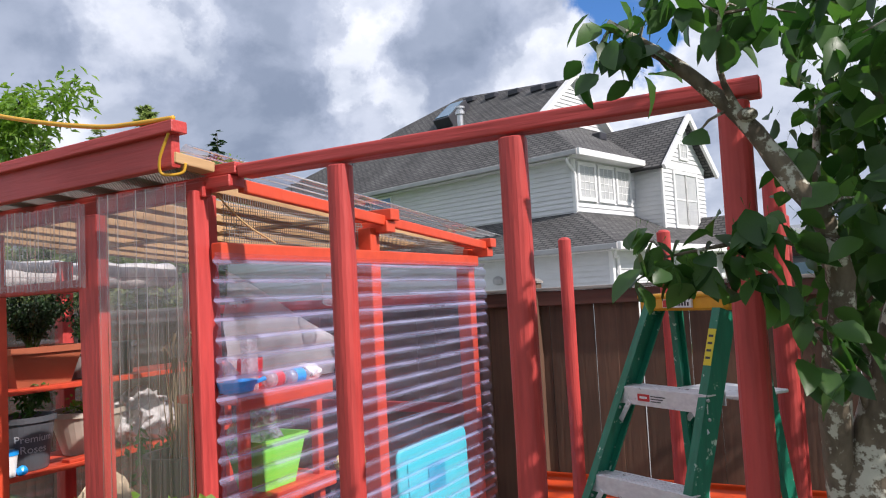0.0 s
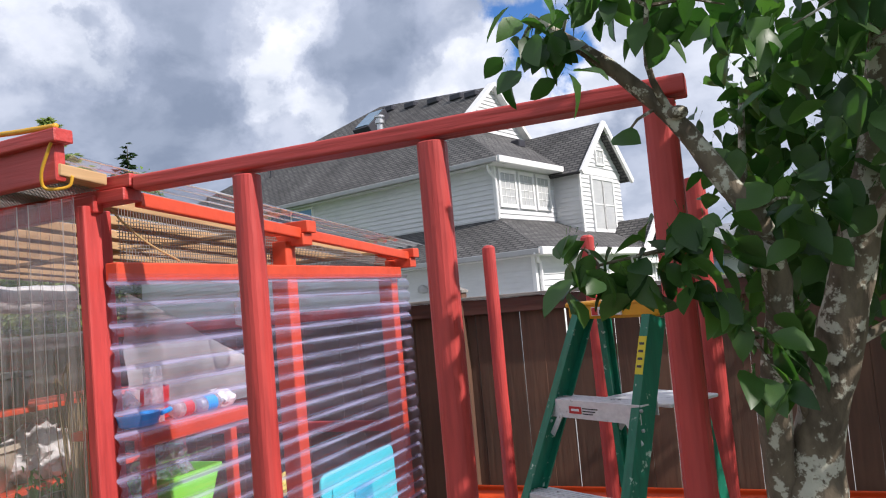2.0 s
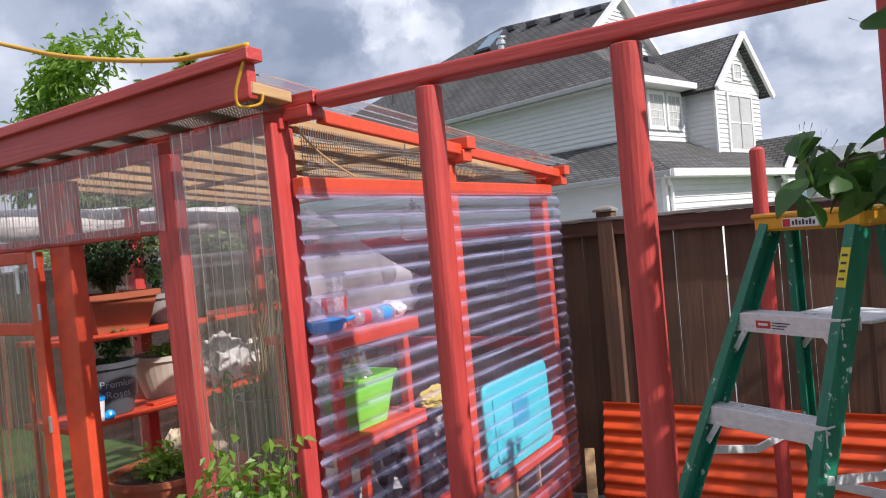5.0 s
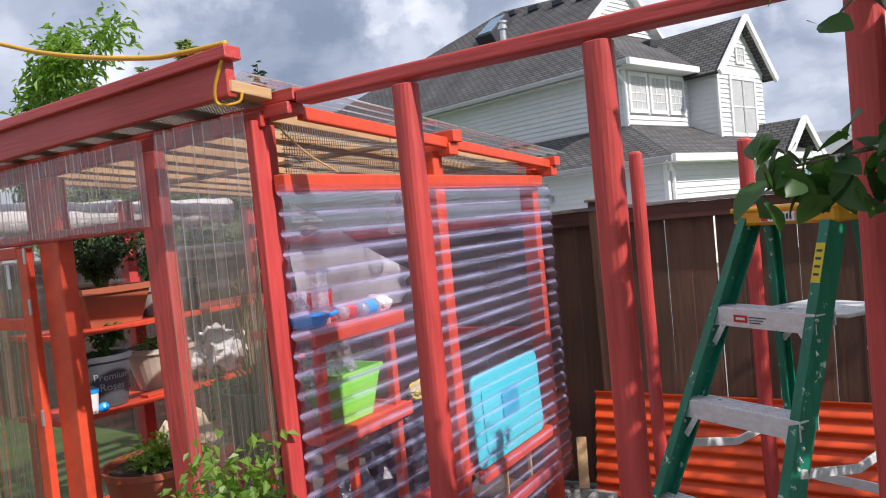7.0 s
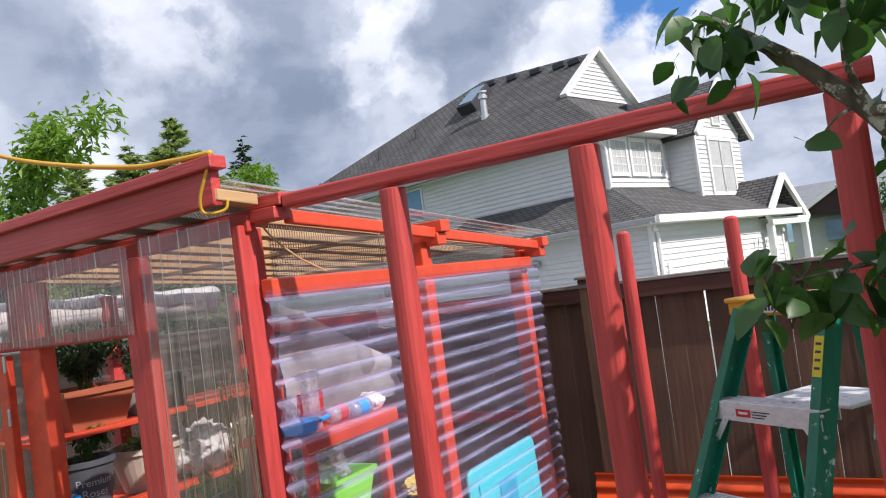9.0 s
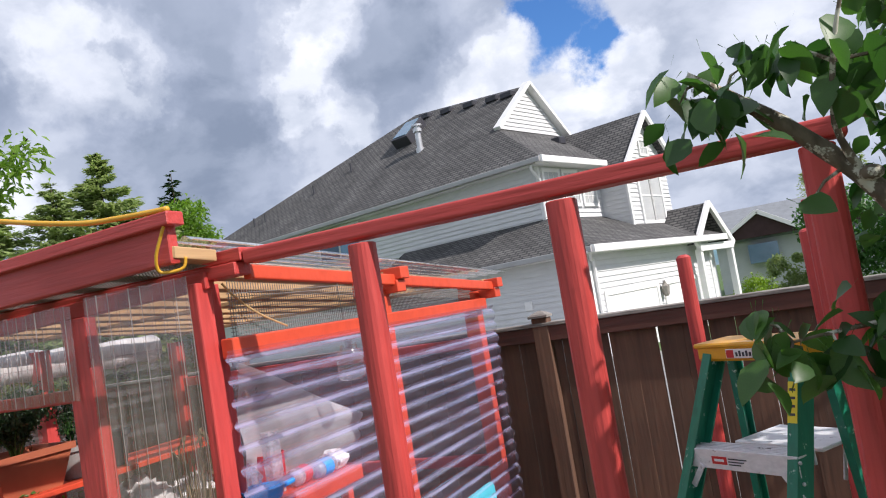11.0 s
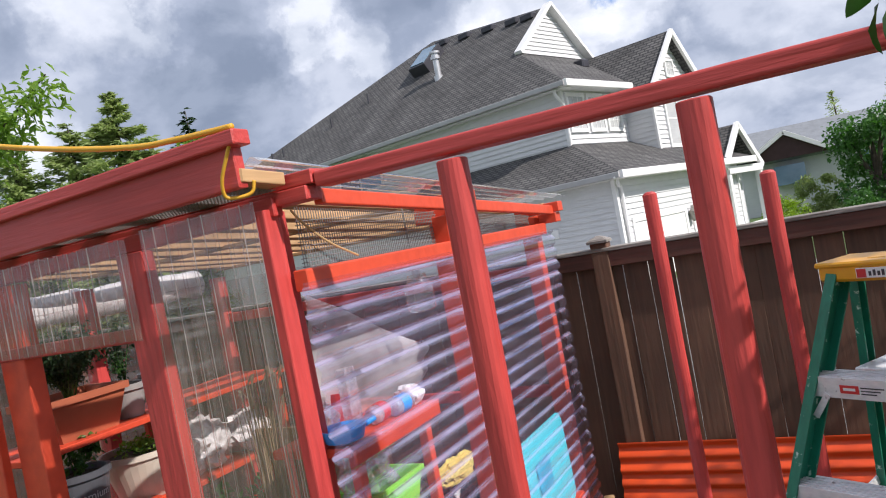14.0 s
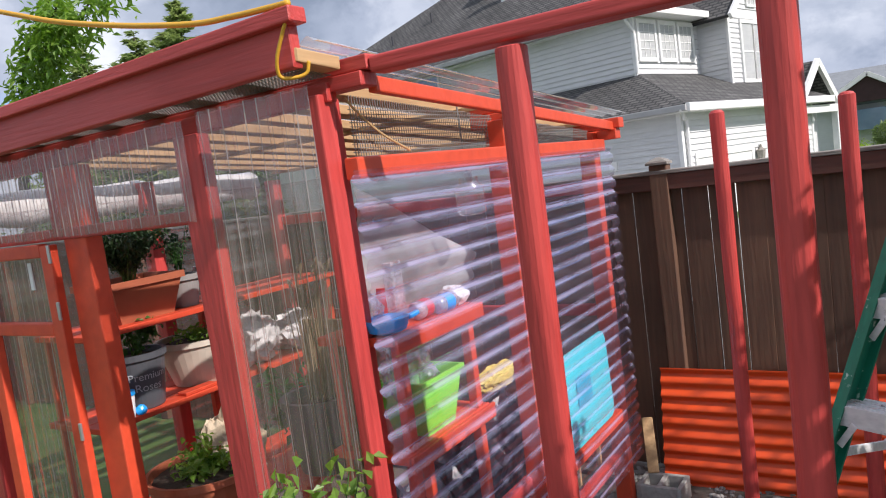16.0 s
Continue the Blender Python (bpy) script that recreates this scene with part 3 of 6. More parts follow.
def leaf_mesh(name, length=0.07, width=0.045, mat=None, curl=0.25):
    """One leaf with a folded midrib, a pointed tip and a short stalk; its base at the origin, along +y."""
    bm = bmesh.new()
    rows = [(0.0, 0.02), (0.18, 0.62), (0.42, 1.0), (0.68, 0.82), (0.88, 0.40), (1.0, 0.02)]
    left, mid, right = [], [], []
    for t, w in rows:
        z = -curl * length * t * t
        y = length * t
        e = random.uniform(-0.06, 0.06) * length
        left.append(bm.verts.new((-w * width / 2, y, z + 0.14 * width * w + e * 0.4)))
        mid.append(bm.verts.new((0, y, z)))
        right.append(bm.verts.new((w * width / 2, y, z + 0.14 * width * w - e * 0.4)))
    for i in range(len(rows) - 1):
        bm.faces.new((left[i], mid[i], mid[i + 1], left[i + 1]))
        bm.faces.new((mid[i], right[i], right[i + 1], mid[i + 1]))
    s0, s1 = bm.verts.new((0.001, -0.3 * length, 0.01)), bm.verts.new((-0.001, -0.3 * length, 0.01))
    bm.faces.new((s0, s1, mid[0]))
    me = bpy.data.meshes.new(name)
    bm.to_mesh(me)
    bm.free()
    me.shade_smooth()
    me.materials.append(mat or LEAF)
    return me


def leaf_pose(p, heading, droop, roll, size=1.0):
    return Matrix.Translation(p) @ Euler((0, 0, heading)).to_matrix().to_4x4() @ Euler((-droop, roll, 0)).to_matrix().to_4x4() @ Matrix.Scale(size, 4)


def scatter_leaves(spots, size, flat=0.7, aspect=0.6):
    """Many small pointed leaves in one mesh, at the given places (each a vector)."""
    verts, faces = [], []
    for p in spots:
        m = leaf_pose(p, random.uniform(0, 6.28), random.uniform(-0.3, 1.3), random.uniform(-flat, flat), size * random.uniform(0.6, 1.3))
        k = len(verts)
        for q in ((0, 0, 0), (-aspect / 2, 0.45, 0.08), (0, 1.0, -0.15), (aspect / 2, 0.45, 0.08)):
            verts.append(m @ Vector(q))
        faces += [(k, k + 1, k + 2), (k, k + 2, k + 3)]
    me = bpy.data.meshes.new("crown")
    me.from_pydata(verts, [], faces)
    return me


def mesh_part(name, me, mat, parent, label="", kind=""):
    """A ready mesh in world places, under its thing."""
    me.transform(PLACE[parent].inverted())
    me.materials.append(mat)
    ob = new(name, me)
    ob.parent = parent
    PLACE[ob] = PLACE[parent]
    return tagged(ob, label, kind=kind)


# ---- ground ----
bm = bmesh.new()
bmesh.ops.create_grid(bm, x_segments=40, y_segments=40, size=900)
tagged(part("ground", bm, GROUND), "mown green lawn reaching to the horizon", "ground", kind="structure")
bm = bmesh.new()
add_box(bm, -4.45, 3.5, -2.5, 4.5, -0.05, 0.012, 0)
tagged(part("gravel_bed", bm, BED), "bare gravelly soil round the greenhouse", "ground", kind="structure")
bm = bmesh.new()
for i in range(700):
    r = random.uniform(0.008, 0.028)
    x, y = random.uniform(-2.3, -0.2), random.uniform(3.6, 4.38)
    made = bmesh.ops.create_icosphere(bm, subdivisions=1, radius=r, matrix=Matrix.Translation((x, y, 0.012 + r * 0.3)) @ Matrix.Diagonal((random.uniform(0.8, 1.4), random.uniform(0.8, 1.4), random.uniform(0.5, 0.9), 1)))
tagged(part("gravel", bm, STONE), "loose grey gravel along the fence foot", "gravel", kind="stuff")

# Unseen pale slab, added so the lawn casts no green light on the house.
bm = bmesh.new()
add_box(bm, -13, 14, 4.7, 19.2, -0.05, 0.012, 0)
tagged(part("pavement", bm, PAVING), "pale concrete slab hidden beyond the fence, added for neutral bounce light", "pavement", kind="structure")

# ---- fence ----
FY = 4.42
fence = thing("fence", "tall brown-stained board fence with a flat top rail", "fence", (0, FY, 0))
bm = bmesh.new(); add_bar(bm, (-14, FY - 0.035, 1.715), (7.5, FY - 0.035, 1.715), 0.04, 0.09, 0.004)
part("upper_rail", bm, FENCE_RAIL, fence)
bm = bmesh.new(); add_bar(bm, (-14, FY, 1.772), (7.5, FY, 1.772), 0.13, 0.022, 0.004)
part("top_cap", bm, WEATHERED, fence, "weathered grey cap board with pale lichen")
part("lower_rail", bar((-14, FY + 0.035, 0.3), (7.5, FY + 0.035, 0.3), 0.04, 0.09, 0.004), FENCE_RAIL, fence)
for x in (-11.43, -9.03, -6.63, -4.23, -1.83, 0.57, 2.97, 5.37):
    p = part("fence_post", box(x - 0.05, x + 0.05, FY - 0.062, FY + 0.03, 0, 1.815, 0.005), FENCE, fence)
    bm = bmesh.new(); add_lathe(bm, [(0.085, 0), (0.085, 0.014), (0.05, 0.03), (0.012, 0.042)], 4, (0, 0, 0))
    bm.transform(Matrix.Translation((x, FY - 0.027, 1.815)) @ Matrix.Rotation(radians(45), 4, "Z"))
    part("post_cap", bm, WEATHERED, p, "weathered grey post cap")

# ---- neighbour's house ----
HOUSE = pose(-6.46, 20.39, 0, 0, 0, -16)


def hb(bm):
    bm.transform(HOUSE)
    return bm


def siding(p, u, length, z0, z1, n, course=0.15, span=None):
    """Lapped boards on a wall from p along u; span(z) gives the start and the end of the wall at a height."""
    bm = bmesh.new()
    p, u, n = Vector(p), Vector(u), Vector(n)
    z = z0
    while z < z1 - 0.01:
        top = min(z + course, z1)
        a0, b0 = span(z) if span else (0, length)
        a1, b1 = span(top) if span else (0, length)
        up = Vector((0, 0, 1))
        q = [bm.verts.new(p + u * a0 + n * 0.034 + up * z), bm.verts.new(p + u * b0 + n * 0.034 + up * z), bm.verts.new(p + u * b1 + n * 0.004 + up * top), bm.verts.new(p + u * a1 + n * 0.004 + up * top)]
        e = [bm.verts.new(p + u * a0 + up * z), bm.verts.new(p + u * b0 + up * z)]
        bm.faces.new(q)
        bm.faces.new((e[0], e[1], q[1], q[0]))
        z = top
    return hb(bm)


def siding_part(name, *args):
    return tagged(part(name, siding(*args), SIDING, house), kind="stuff")


def slab(points, thick=0.12, uv_axis=None, world=HOUSE):
    """A roof plane of some thickness, with its shingle courses laid level."""
    bm = bmesh.new()
    top = [bm.verts.new(Vector(p)) for p in points]
    f = bm.faces.new(top)
    f.normal_update()
    if f.normal.z < 0:
        f.normal_flip()
    nrm = f.normal.copy()
    low = [bm.verts.new(v.co - nrm * thick) for v in top]
    bm.faces.new(low[::-1])
    for i in range(len(top)):
        j = (i + 1) % len(top)
        bm.faces.new((top[i], top[j], low[j], low[i]))
    layer = bm.loops.layers.uv.new("UVMap")
    level = Vector((0, 0, 1)).cross(nrm).normalized()
    slope = nrm.cross(level)
    for face in bm.faces:
        for lp in face.loops:
            lp[layer].uv = (lp.vert.co.dot(level), lp.vert.co.dot(slope))
    bmesh.ops.recalc_face_normals(bm, faces=bm.faces)
    bm.transform(world)
    return bm


def window(parent, x, y0, y1, z0, z1, facing, cols=3, rows=4, mid=False, glass=None, depth=0.04, trim=0.10, world=HOUSE):
    """A window on a wall facing +x (at x, from y0 to y1) or -y (at y = x, from y0 to y1 along x)."""
    def put(bm, a0, a1, c0, c1, d0, d1, bevel=0.0):
        if facing == "x":
            add_box(bm, x + d0, x + d1, a0, a1, c0, c1, bevel)
        else:
            add_box(bm, a0, a1, x - d1, x - d0, c0, c1, bevel)
        return bm
    bm = bmesh.new()
    for a0, a1, c0, c1 in ((y0 - trim, y1 + trim, z1, z1 + trim * 1.2), (y0 - trim, y1 + trim, z0 - trim * 1.2, z0), (y0 - trim, y0, z0, z1), (y1, y1 + trim, z0, z1)):
        put(bm, a0, a1, c0, c1, 0.0, depth + 0.02, 0.006)
    bm.transform(world)
    w = part("window", bm, TRIM, parent, "white-framed window")
    bm = bmesh.new(); put(bm, y0, y1, z0, z1, 0.0, depth - 0.012); bm.transform(world)
    part("pane", bm, glass or BLIND, w)
    bm = bmesh.new()
    bw = 0.022
    for i in range(1, cols):
        c = y0 + (y1 - y0) * i / cols
        put(bm, c - bw / 2, c + bw / 2, z0, z1, depth - 0.01, depth)
    for i in range(1, rows):
        c = z0 + (z1 - z0) * i / rows
        t = bw * (2.2 if mid and i * 2 == rows else 1)
        put(bm, y0, y1, c - t / 2, c + t / 2, depth - 0.008, depth + 0.004)
    if cols > 1 or rows > 1:
        bm.transform(world)
        part("muntins", bm, TRIM, w)
    else:
        bm.free()
    return w


house = thing("house", "two-storey pale grey house with dark shingle roofs and white trim", "house", (-6.46, 20.39, 0), -16)
ZE, K = 5.87, math.tan(radians(39.5))
RL = (-9.5, 5.6, ZE + 5.6 * K)
PK = (-2.97, 4.4, ZE + 4.4 * K)
G0, G1 = (-2.97, 2.25, ZE + 2.25 * K), (-2.97, 6.55, ZE + 2.25 * K)
# walls
siding_part("shaded_wall", (-20.8, 0.4, 0), (1, 0, 0), 20.4, 2.6, 5.82, (0, -1, 0))
siding_part("front_wall", (-0.4, 0.4, 0), (0, 1, 0), 8.0, 2.6, 5.82, (1, 0, 0))
bm = bmesh.new(); add_box(bm, -20.8, -0.42, 0.42, 8.4, 0, 5.8, 0); part("core", hb(bm), SIDING, house)
bm = bmesh.new(); add_box(bm, -0.46, -0.36, 0.35, 0.45, 2.6, 5.8, 0.005); part("corner_board", hb(bm), TRIM, house)
# garage block
LZ = 2.93
siding_part("garage_side_wall", (-6.0, -1.25, 0), (1, 0, 0), 7.7, -0.3, 2.9, (0, -1, 0))
siding_part("garage_front_wall", (1.7, -1.25, 0), (0, 1, 0), 8.0, -0.3, 2.9, (1, 0, 0))
bm = bmesh.new(); add_box(bm, -6.0, 1.68, -1.23, 6.7, -0.3, 2.88, 0); part("garage_core", hb(bm), SIDING, house)
bm = bmesh.new(); add_box(bm, 1.63, 1.75, -1.3, -1.19, -0.3, 2.88, 0.005); part("corner_board", hb(bm), TRIM, house)
bm = bmesh.new(); add_box(bm, 1.63, 1.75, 6.66, 6.78, -0.3, 2.88, 0.005); part("corner_board", hb(bm), TRIM, house)
for y0, y1 in ((-0.6, 2.35), (2.95, 5.2)):
    bm = bmesh.new()
    for k in range(4):
        add_box(bm, 1.70, 1.735, y0, y1, -0.5 + k * 0.52, -0.5 + k * 0.52 + 0.51, 0.008)
    gd = part("garage_door", hb(bm), DOORWHITE, house, "white panelled garage door")
    bm = bmesh.new()
    add_box(bm, 1.70, 1.76, y0 - 0.14, y0, -0.5, 1.71, 0.005); add_box(bm, 1.70, 1.76, y1, y1 + 0.14, -0.5, 1.71, 0.005); add_box(bm, 1.70, 1.765, y0 - 0.14, y1 + 0.14, 1.58, 1.72, 0.005)
    part("casing", hb(bm), TRIM, gd)
# roofs
part("main_roof", slab([(0.05, -0.05, ZE), (-21.2, -0.05, ZE), RL, PK, G0]), SHINGLE, house, "dark grey asphalt shingle roof with a stained streak")
part("hip_skirt_roof", slab([(0.05, -0.05, ZE), G0, G1, (0.05, 8.85, ZE)]), SHINGLE, house)
part("back_roof", slab([(0.05, 8.85, ZE), G1, PK, RL, (-21.2, 11.2, ZE)]), SHINGLE, house)
part("end_roof", slab([(-21.2, -0.05, ZE), (-21.2, 11.2, ZE), RL]), SHINGLE, house)
siding_part("gable_wall", (-2.95, 0, 0), (0, 1, 0), 0, G0[2], PK[2] - 0.05, (1, 0, 0), 0.15, lambda z: (2.25 + (z - G0[2]) / K, 6.55 - (z - G0[2]) / K))
for y0, y1 in ((2.1, 4.4), (6.7, 4.4)):
    z0 = ZE + 2.1 * K
    bm = bmesh.new(); add_bar(bm, (-2.80, y0, z0 + 0.06), (-2.80, y1, PK[2] + 0.06), 0.30, 0.13, 0.01)
    part("rake_board", hb(bm), TRIM, house)
# ridge bumps and vents
for x, y in ((-8.4, 5.25), (-7.0, 5.0), (-5.6, 4.75), (-4.3, 4.5), (-3.5, 4.35)):
    bm = bmesh.new(); add_box(bm, x - 0.28, x + 0.28, y - 0.42, y - 0.02, ZE + (y - 0.35) * K, ZE + (y - 0.35) * K + 0.24, 0.04)
    part("roof_vent", hb(bm), LABEL_DARK, house, "dark roof vent")
for x, y in ((-11.2, 2.9), (-13.0, 2.2), (-16.4, 1.3), (-15.6, 1.35)):
    bm = bmesh.new(); add_tube(bm, [(x, y, ZE + y * K - 0.1), (x, y, ZE + y * K + 0.38)], 0.05, 8)
    part("vent_pipe", hb(bm), LABEL_DARK, house)
bm = bmesh.new(); add_lathe(bm, [(0.17, -0.2), (0.17, 0.12), (0.12, 0.14), (0.12, 0.72), (0.18, 0.74), (0.18, 0.86), (0.13, 0.88), (0.13, 0.95), (0.2, 0.97), (0.2, 1.04), (0.1, 1.06)], 16, (-6.9, 2.65, ZE + 2.65 * K - 0.05))
part("flue", hb(bm), STEEL, house, "galvanised metal flue with a cap")
bm = bmesh.new()
n39 = Vector((0, -math.sin(radians(39.5)), math.cos(radians(39.5))))
mm = Matrix.Translation((-8.35, 3.9, ZE + 3.9 * K)) @ Matrix.Rotation(radians(39.5), 4, "X")
add_box(bm, -0.45, 0.45, -0.75, 0.65, -0.05, 0.42, 0.02, mm)
sk = part("skylight", hb(bm), LABEL_DARK, house, "dark-framed raised skylight")
bm = bmesh.new(); add_box(bm, -0.36, 0.36, -0.64, 0.54, 0.42, 0.45, 0, mm); part("pane", hb(bm), BLUEGLASS, sk)
part("roof_streak", slab([(-6.95, 2.35, ZE + 2.35 * K + 0.006), (-6.82, 2.35, ZE + 2.35 * K + 0.006), (-7.02, 0.5, ZE + 0.5 * K + 0.006), (-7.3, 0.5, ZE + 0.5 * K + 0.006)], 0.004), SHINGLE_PALE, house, "pale bleached streak below the flue")
# bump-out with the second gable
BX, BY0, BY1, BP, BZ = 0.58, 3.95, 7.05, 5.5, 7.47
KB = math.tan(radians(44))
siding_part("bay_front_wall", (BX, BY0, 0), (0, 1, 0), BY1 - BY0, 2.9, 5.75, (1, 0, 0))
siding_part("bay_side_wall", (-0.4, BY0, 0), (1, 0, 0), BX + 0.4, 2.9, 5.75, (0, -1, 0))
bm = bmesh.new(); add_box(bm, -0.45, BX - 0.02, BY0 + 0.02, BY1, 2.9, 5.75, 0); part("bay_core", hb(bm), SIDING, house)
siding_part("bay_gable_wall", (BX, 0, 0), (0, 1, 0), 0, 5.75, BZ - 0.12, (1, 0, 0), 0.15, lambda z: (BP - (BZ - 0.1 - z) / KB, BP + (BZ - 0.1 - z) / KB))
ev = BZ - 1.95 * KB
part("bay_roof", slab([(BX + 0.35, BP, BZ), (-4.0, BP, BZ), (-4.0, BP - 1.95, ev), (BX + 0.35, BP - 1.95, ev)], 0.1), SHINGLE, house)
part("bay_roof", slab([(BX + 0.35, BP, BZ), (-4.0, BP, BZ), (-4.0, BP + 1.95, ev), (BX + 0.35, BP + 1.95, ev)], 0.1), SHINGLE, house)
for s in (-1, 1):
    bm = bmesh.new(); add_bar(bm, (BX + 0.33, BP + s * 1.98, ev - 0.06), (BX + 0.33, BP, BZ - 0.03), 0.10, 0.2, 0.01); part("rake_board", hb(bm), TRIM, house)
bm = bmesh.new(); add_box(bm, BX - 0.03, BX + 0.05, BY0 - 0.05, BY0 + 0.06, 2.9, 5.75, 0.005); part("corner_board", hb(bm), TRIM, house)
bm = bmesh.new(); add_box(bm, BX - 0.02, BX + 0.03, BY0, BY1, 5.62, 5.8, 0.005); part("belly_band", hb(bm), TRIM, house)
for y in (4.55, 6.3):
    bm = bmesh.new(); add_box(bm, -2.2, -1.8, y - 0.02 - 0.2, y + 0.2, 7.0, 7.3, 0.04); part("roof_vent", hb(bm), LABEL_DARK, house, "dark roof vent")
# lower roofs
part("lower_side_roof", slab([(2.15, -1.7, LZ), (-6.4, -1.7, LZ), (-6.4, 0.42, 4.08), (-0.38, 0.42, 4.08)], 0.1), SHINGLE, house)
part("lower_front_roof", slab([(2.15, -1.7, LZ), (-0.38, 0.42, 4.08), (-0.38, 7.2, 4.08), (2.15, 7.2, LZ)], 0.1), SHINGLE, house)
# gutters and downspouts
for p, q in (((0.1, -0.12, ZE - 0.1), (-21.2, -0.12, ZE - 0.1)), ((2.2, -1.77, LZ - 0.1), (-6.4, -1.77, LZ - 0.1))):
    part("gutter", hb(bar(p, q, 0.12, 0.15, 0.02)), GUTTER, house, "grey metal gutter")
for p, q in (((0.12, -0.12, ZE - 0.1), (0.12, 3.7, ZE - 0.1)), ((2.22, -1.75, LZ - 0.1), (2.22, 7.2, LZ - 0.1))):
    part("gutter", hb(bar(p, q, 0.12, 0.2, 0.02)), TRIM, house, "white metal gutter")
for p, q in (((0.08, -0.06, ZE - 0.16), (-0.4, 0.4, ZE - 0.16)), ((2.18, -1.75, LZ - 0.16), (1.7, -1.25, LZ - 0.16))):
    bm = bmesh.new(); a, b = Vector(p), Vector(q); mid = (a + b) / 2
    add_bar(bm, p, q, 0.3, 0.04, 0.005); part("soffit_corner", hb(bm), TRIM, house)
part("downspout", hb(tube(smooth_path([(-0.34, 0.0, ZE - 0.2), (-0.34, 0.02, ZE - 0.35), (-0.33, 0.3, ZE - 0.6), (-0.32, 0.33, ZE - 0.8), (-0.32, 0.33, 4.1)], 4), 0.045, 8)), TRIM, house, "white downspout")
part("downspout", hb(tube(smooth_path([(1.85, -1.3, LZ - 0.15), (1.85, -1.3, LZ - 0.35), (1.8, -1.1, LZ - 0.6), (1.78, -1.1, -0.2)], 4), 0.045, 8)), TRIM, house, "white downspout")
bm = bmesh.new(); add_box(bm, -20.9, 0.0, 0.0, 0.42, ZE - 0.19, ZE - 0.17, 0); add_box(bm, -0.42, 0.1, 0.42, 3.7, ZE - 0.19, ZE - 0.17, 0); part("soffit", hb(bm), TRIM, house)
bm = bmesh.new(); add_box(bm, -6.2, 2.1, -1.68, -1.25, LZ - 0.19, LZ - 0.17, 0); add_box(bm, 1.7, 2.15, -1.25, 7.2, LZ - 0.19, LZ - 0.17, 0); part("soffit", hb(bm), TRIM, house)
# windows
for y0, y1 in ((0.62, 1.40), (1.72, 2.46), (2.78, 3.50)):
    window(house, -0.38, y0, y1, 4.55, 5.5, "x", 3, 4)
window(house, BX + 0.02, 4.75, 5.48, 3.75, 5.45, "x", 1, 2, True)
window(house, BX + 0.02, 5.58, 6.3, 3.75, 5.45, "x", 1, 2, True)
window(house, BX + 0.02, 5.27, 5.75, 6.05, 6.5, "x", 2, 2, trim=0.07)
for a, b, g in ((-10.9, -9.75, DARKGLASS), (-9.68, -8.55, BLUEGLASS), (-16.8, -16.0, DARKGLASS), (-15.93, -15.15, BLUEGLASS)):
    window(house, 0.38, a, b, 4.45, 5.58, "y", 1, 1, glass=g, trim=0.06)
# wall lamps
bm = bmesh.new(); add_lathe(bm, [(0.04, 0), (0.14, 0.02), (0.16, 0.12), (0.12, 0.2), (0.04, 0.24)], 14); bm.transform(Matrix.Translation((-2.1, -1.36, 2.05))); part("round_wall_lamp", hb(bm), GUTTER, house, "round grey wall lamp")
bm = bmesh.new(); add_lathe(bm, [(0.05, 0), (0.1, 0.05), (0.13, 0.3), (0.05, 0.38), (0.02, 0.48)], 8); bm.transform(Matrix.Translation((1.86, 2.66, 1.25))); part("lantern", hb(bm), WEATHERED, house, "metal wall lantern")
bm = bmesh.new(); add_box(bm, -0.45, -0.2, -1.31, -1.26, 1.5, 1.75, 0.01); part("meter_plate", hb(bm), TRIM, house)

# porch wing beyond the garage
porch = thing("porch", "white gabled entrance porch with a railing beside the house", "porch", (-3.0, 26.1, 0), -16)
PM = pose(-3.55, 26.4, 0, 0, 0, -16)
def pb(bm):
    bm.transform(PM); return bm
part("porch_roof", slab([(0.9, 0, 4.05), (-3.5, 0, 4.05), (-3.5, -1.5, 2.75), (0.9, -1.5, 2.75)], 0.1, world=PM), SHINGLE, porch, "dark shingle roof")
part("porch_roof", slab([(0.9, 0, 4.05), (-3.5, 0, 4.05), (-3.5, 1.6, 2.7), (0.9, 1.6, 2.7)], 0.1, world=PM), SHINGLE, porch)
for s, zz in ((-1.55, 2.65), (1.65, 2.6)):
    part("rake_board", pb(bar((0.92, s, zz), (0.92, 0, 4.03), 0.12, 0.22, 0.01)), TRIM, porch)
part("porch_beam", pb(bar((0.9, -1.4, 2.55), (0.9, 1.5, 2.55), 0.16, 0.24, 0.01)), TRIM, porch)
bm = bmesh.new(); add_box(bm, -3.2, 0.3, -1.2, 1.3, -0.3, 2.6, 0); part("porch_wall", pb(bm), SIDING, porch)
bm = bmesh.new(); add_box(bm, 0.3, 0.34, -0.6, 0.9, 1.3, 2.2, 0.01); part("porch_window", pb(bm), BLUEGLASS, porch, "dark blue window")
for y in (-1.3, 1.4):
    part("porch_post", pb(bar((0.85, y, -0.3), (0.85, y, 2.5), 0.2, 0.2, 0.02)), TRIM, porch)
part("hand_rail", pb(bar((0.9, -1.2, 0.72), (0.9, 1.4, 0.72), 0.07, 0.09, 0.01)), TRIM, porch)
for i in range(13):
    part("baluster", pb(bar((0.9, -1.1 + i * 0.2, -0.2), (0.9, -1.1 + i * 0.2, 0.7), 0.04, 0.04, 0.005)), TRIM, porch)

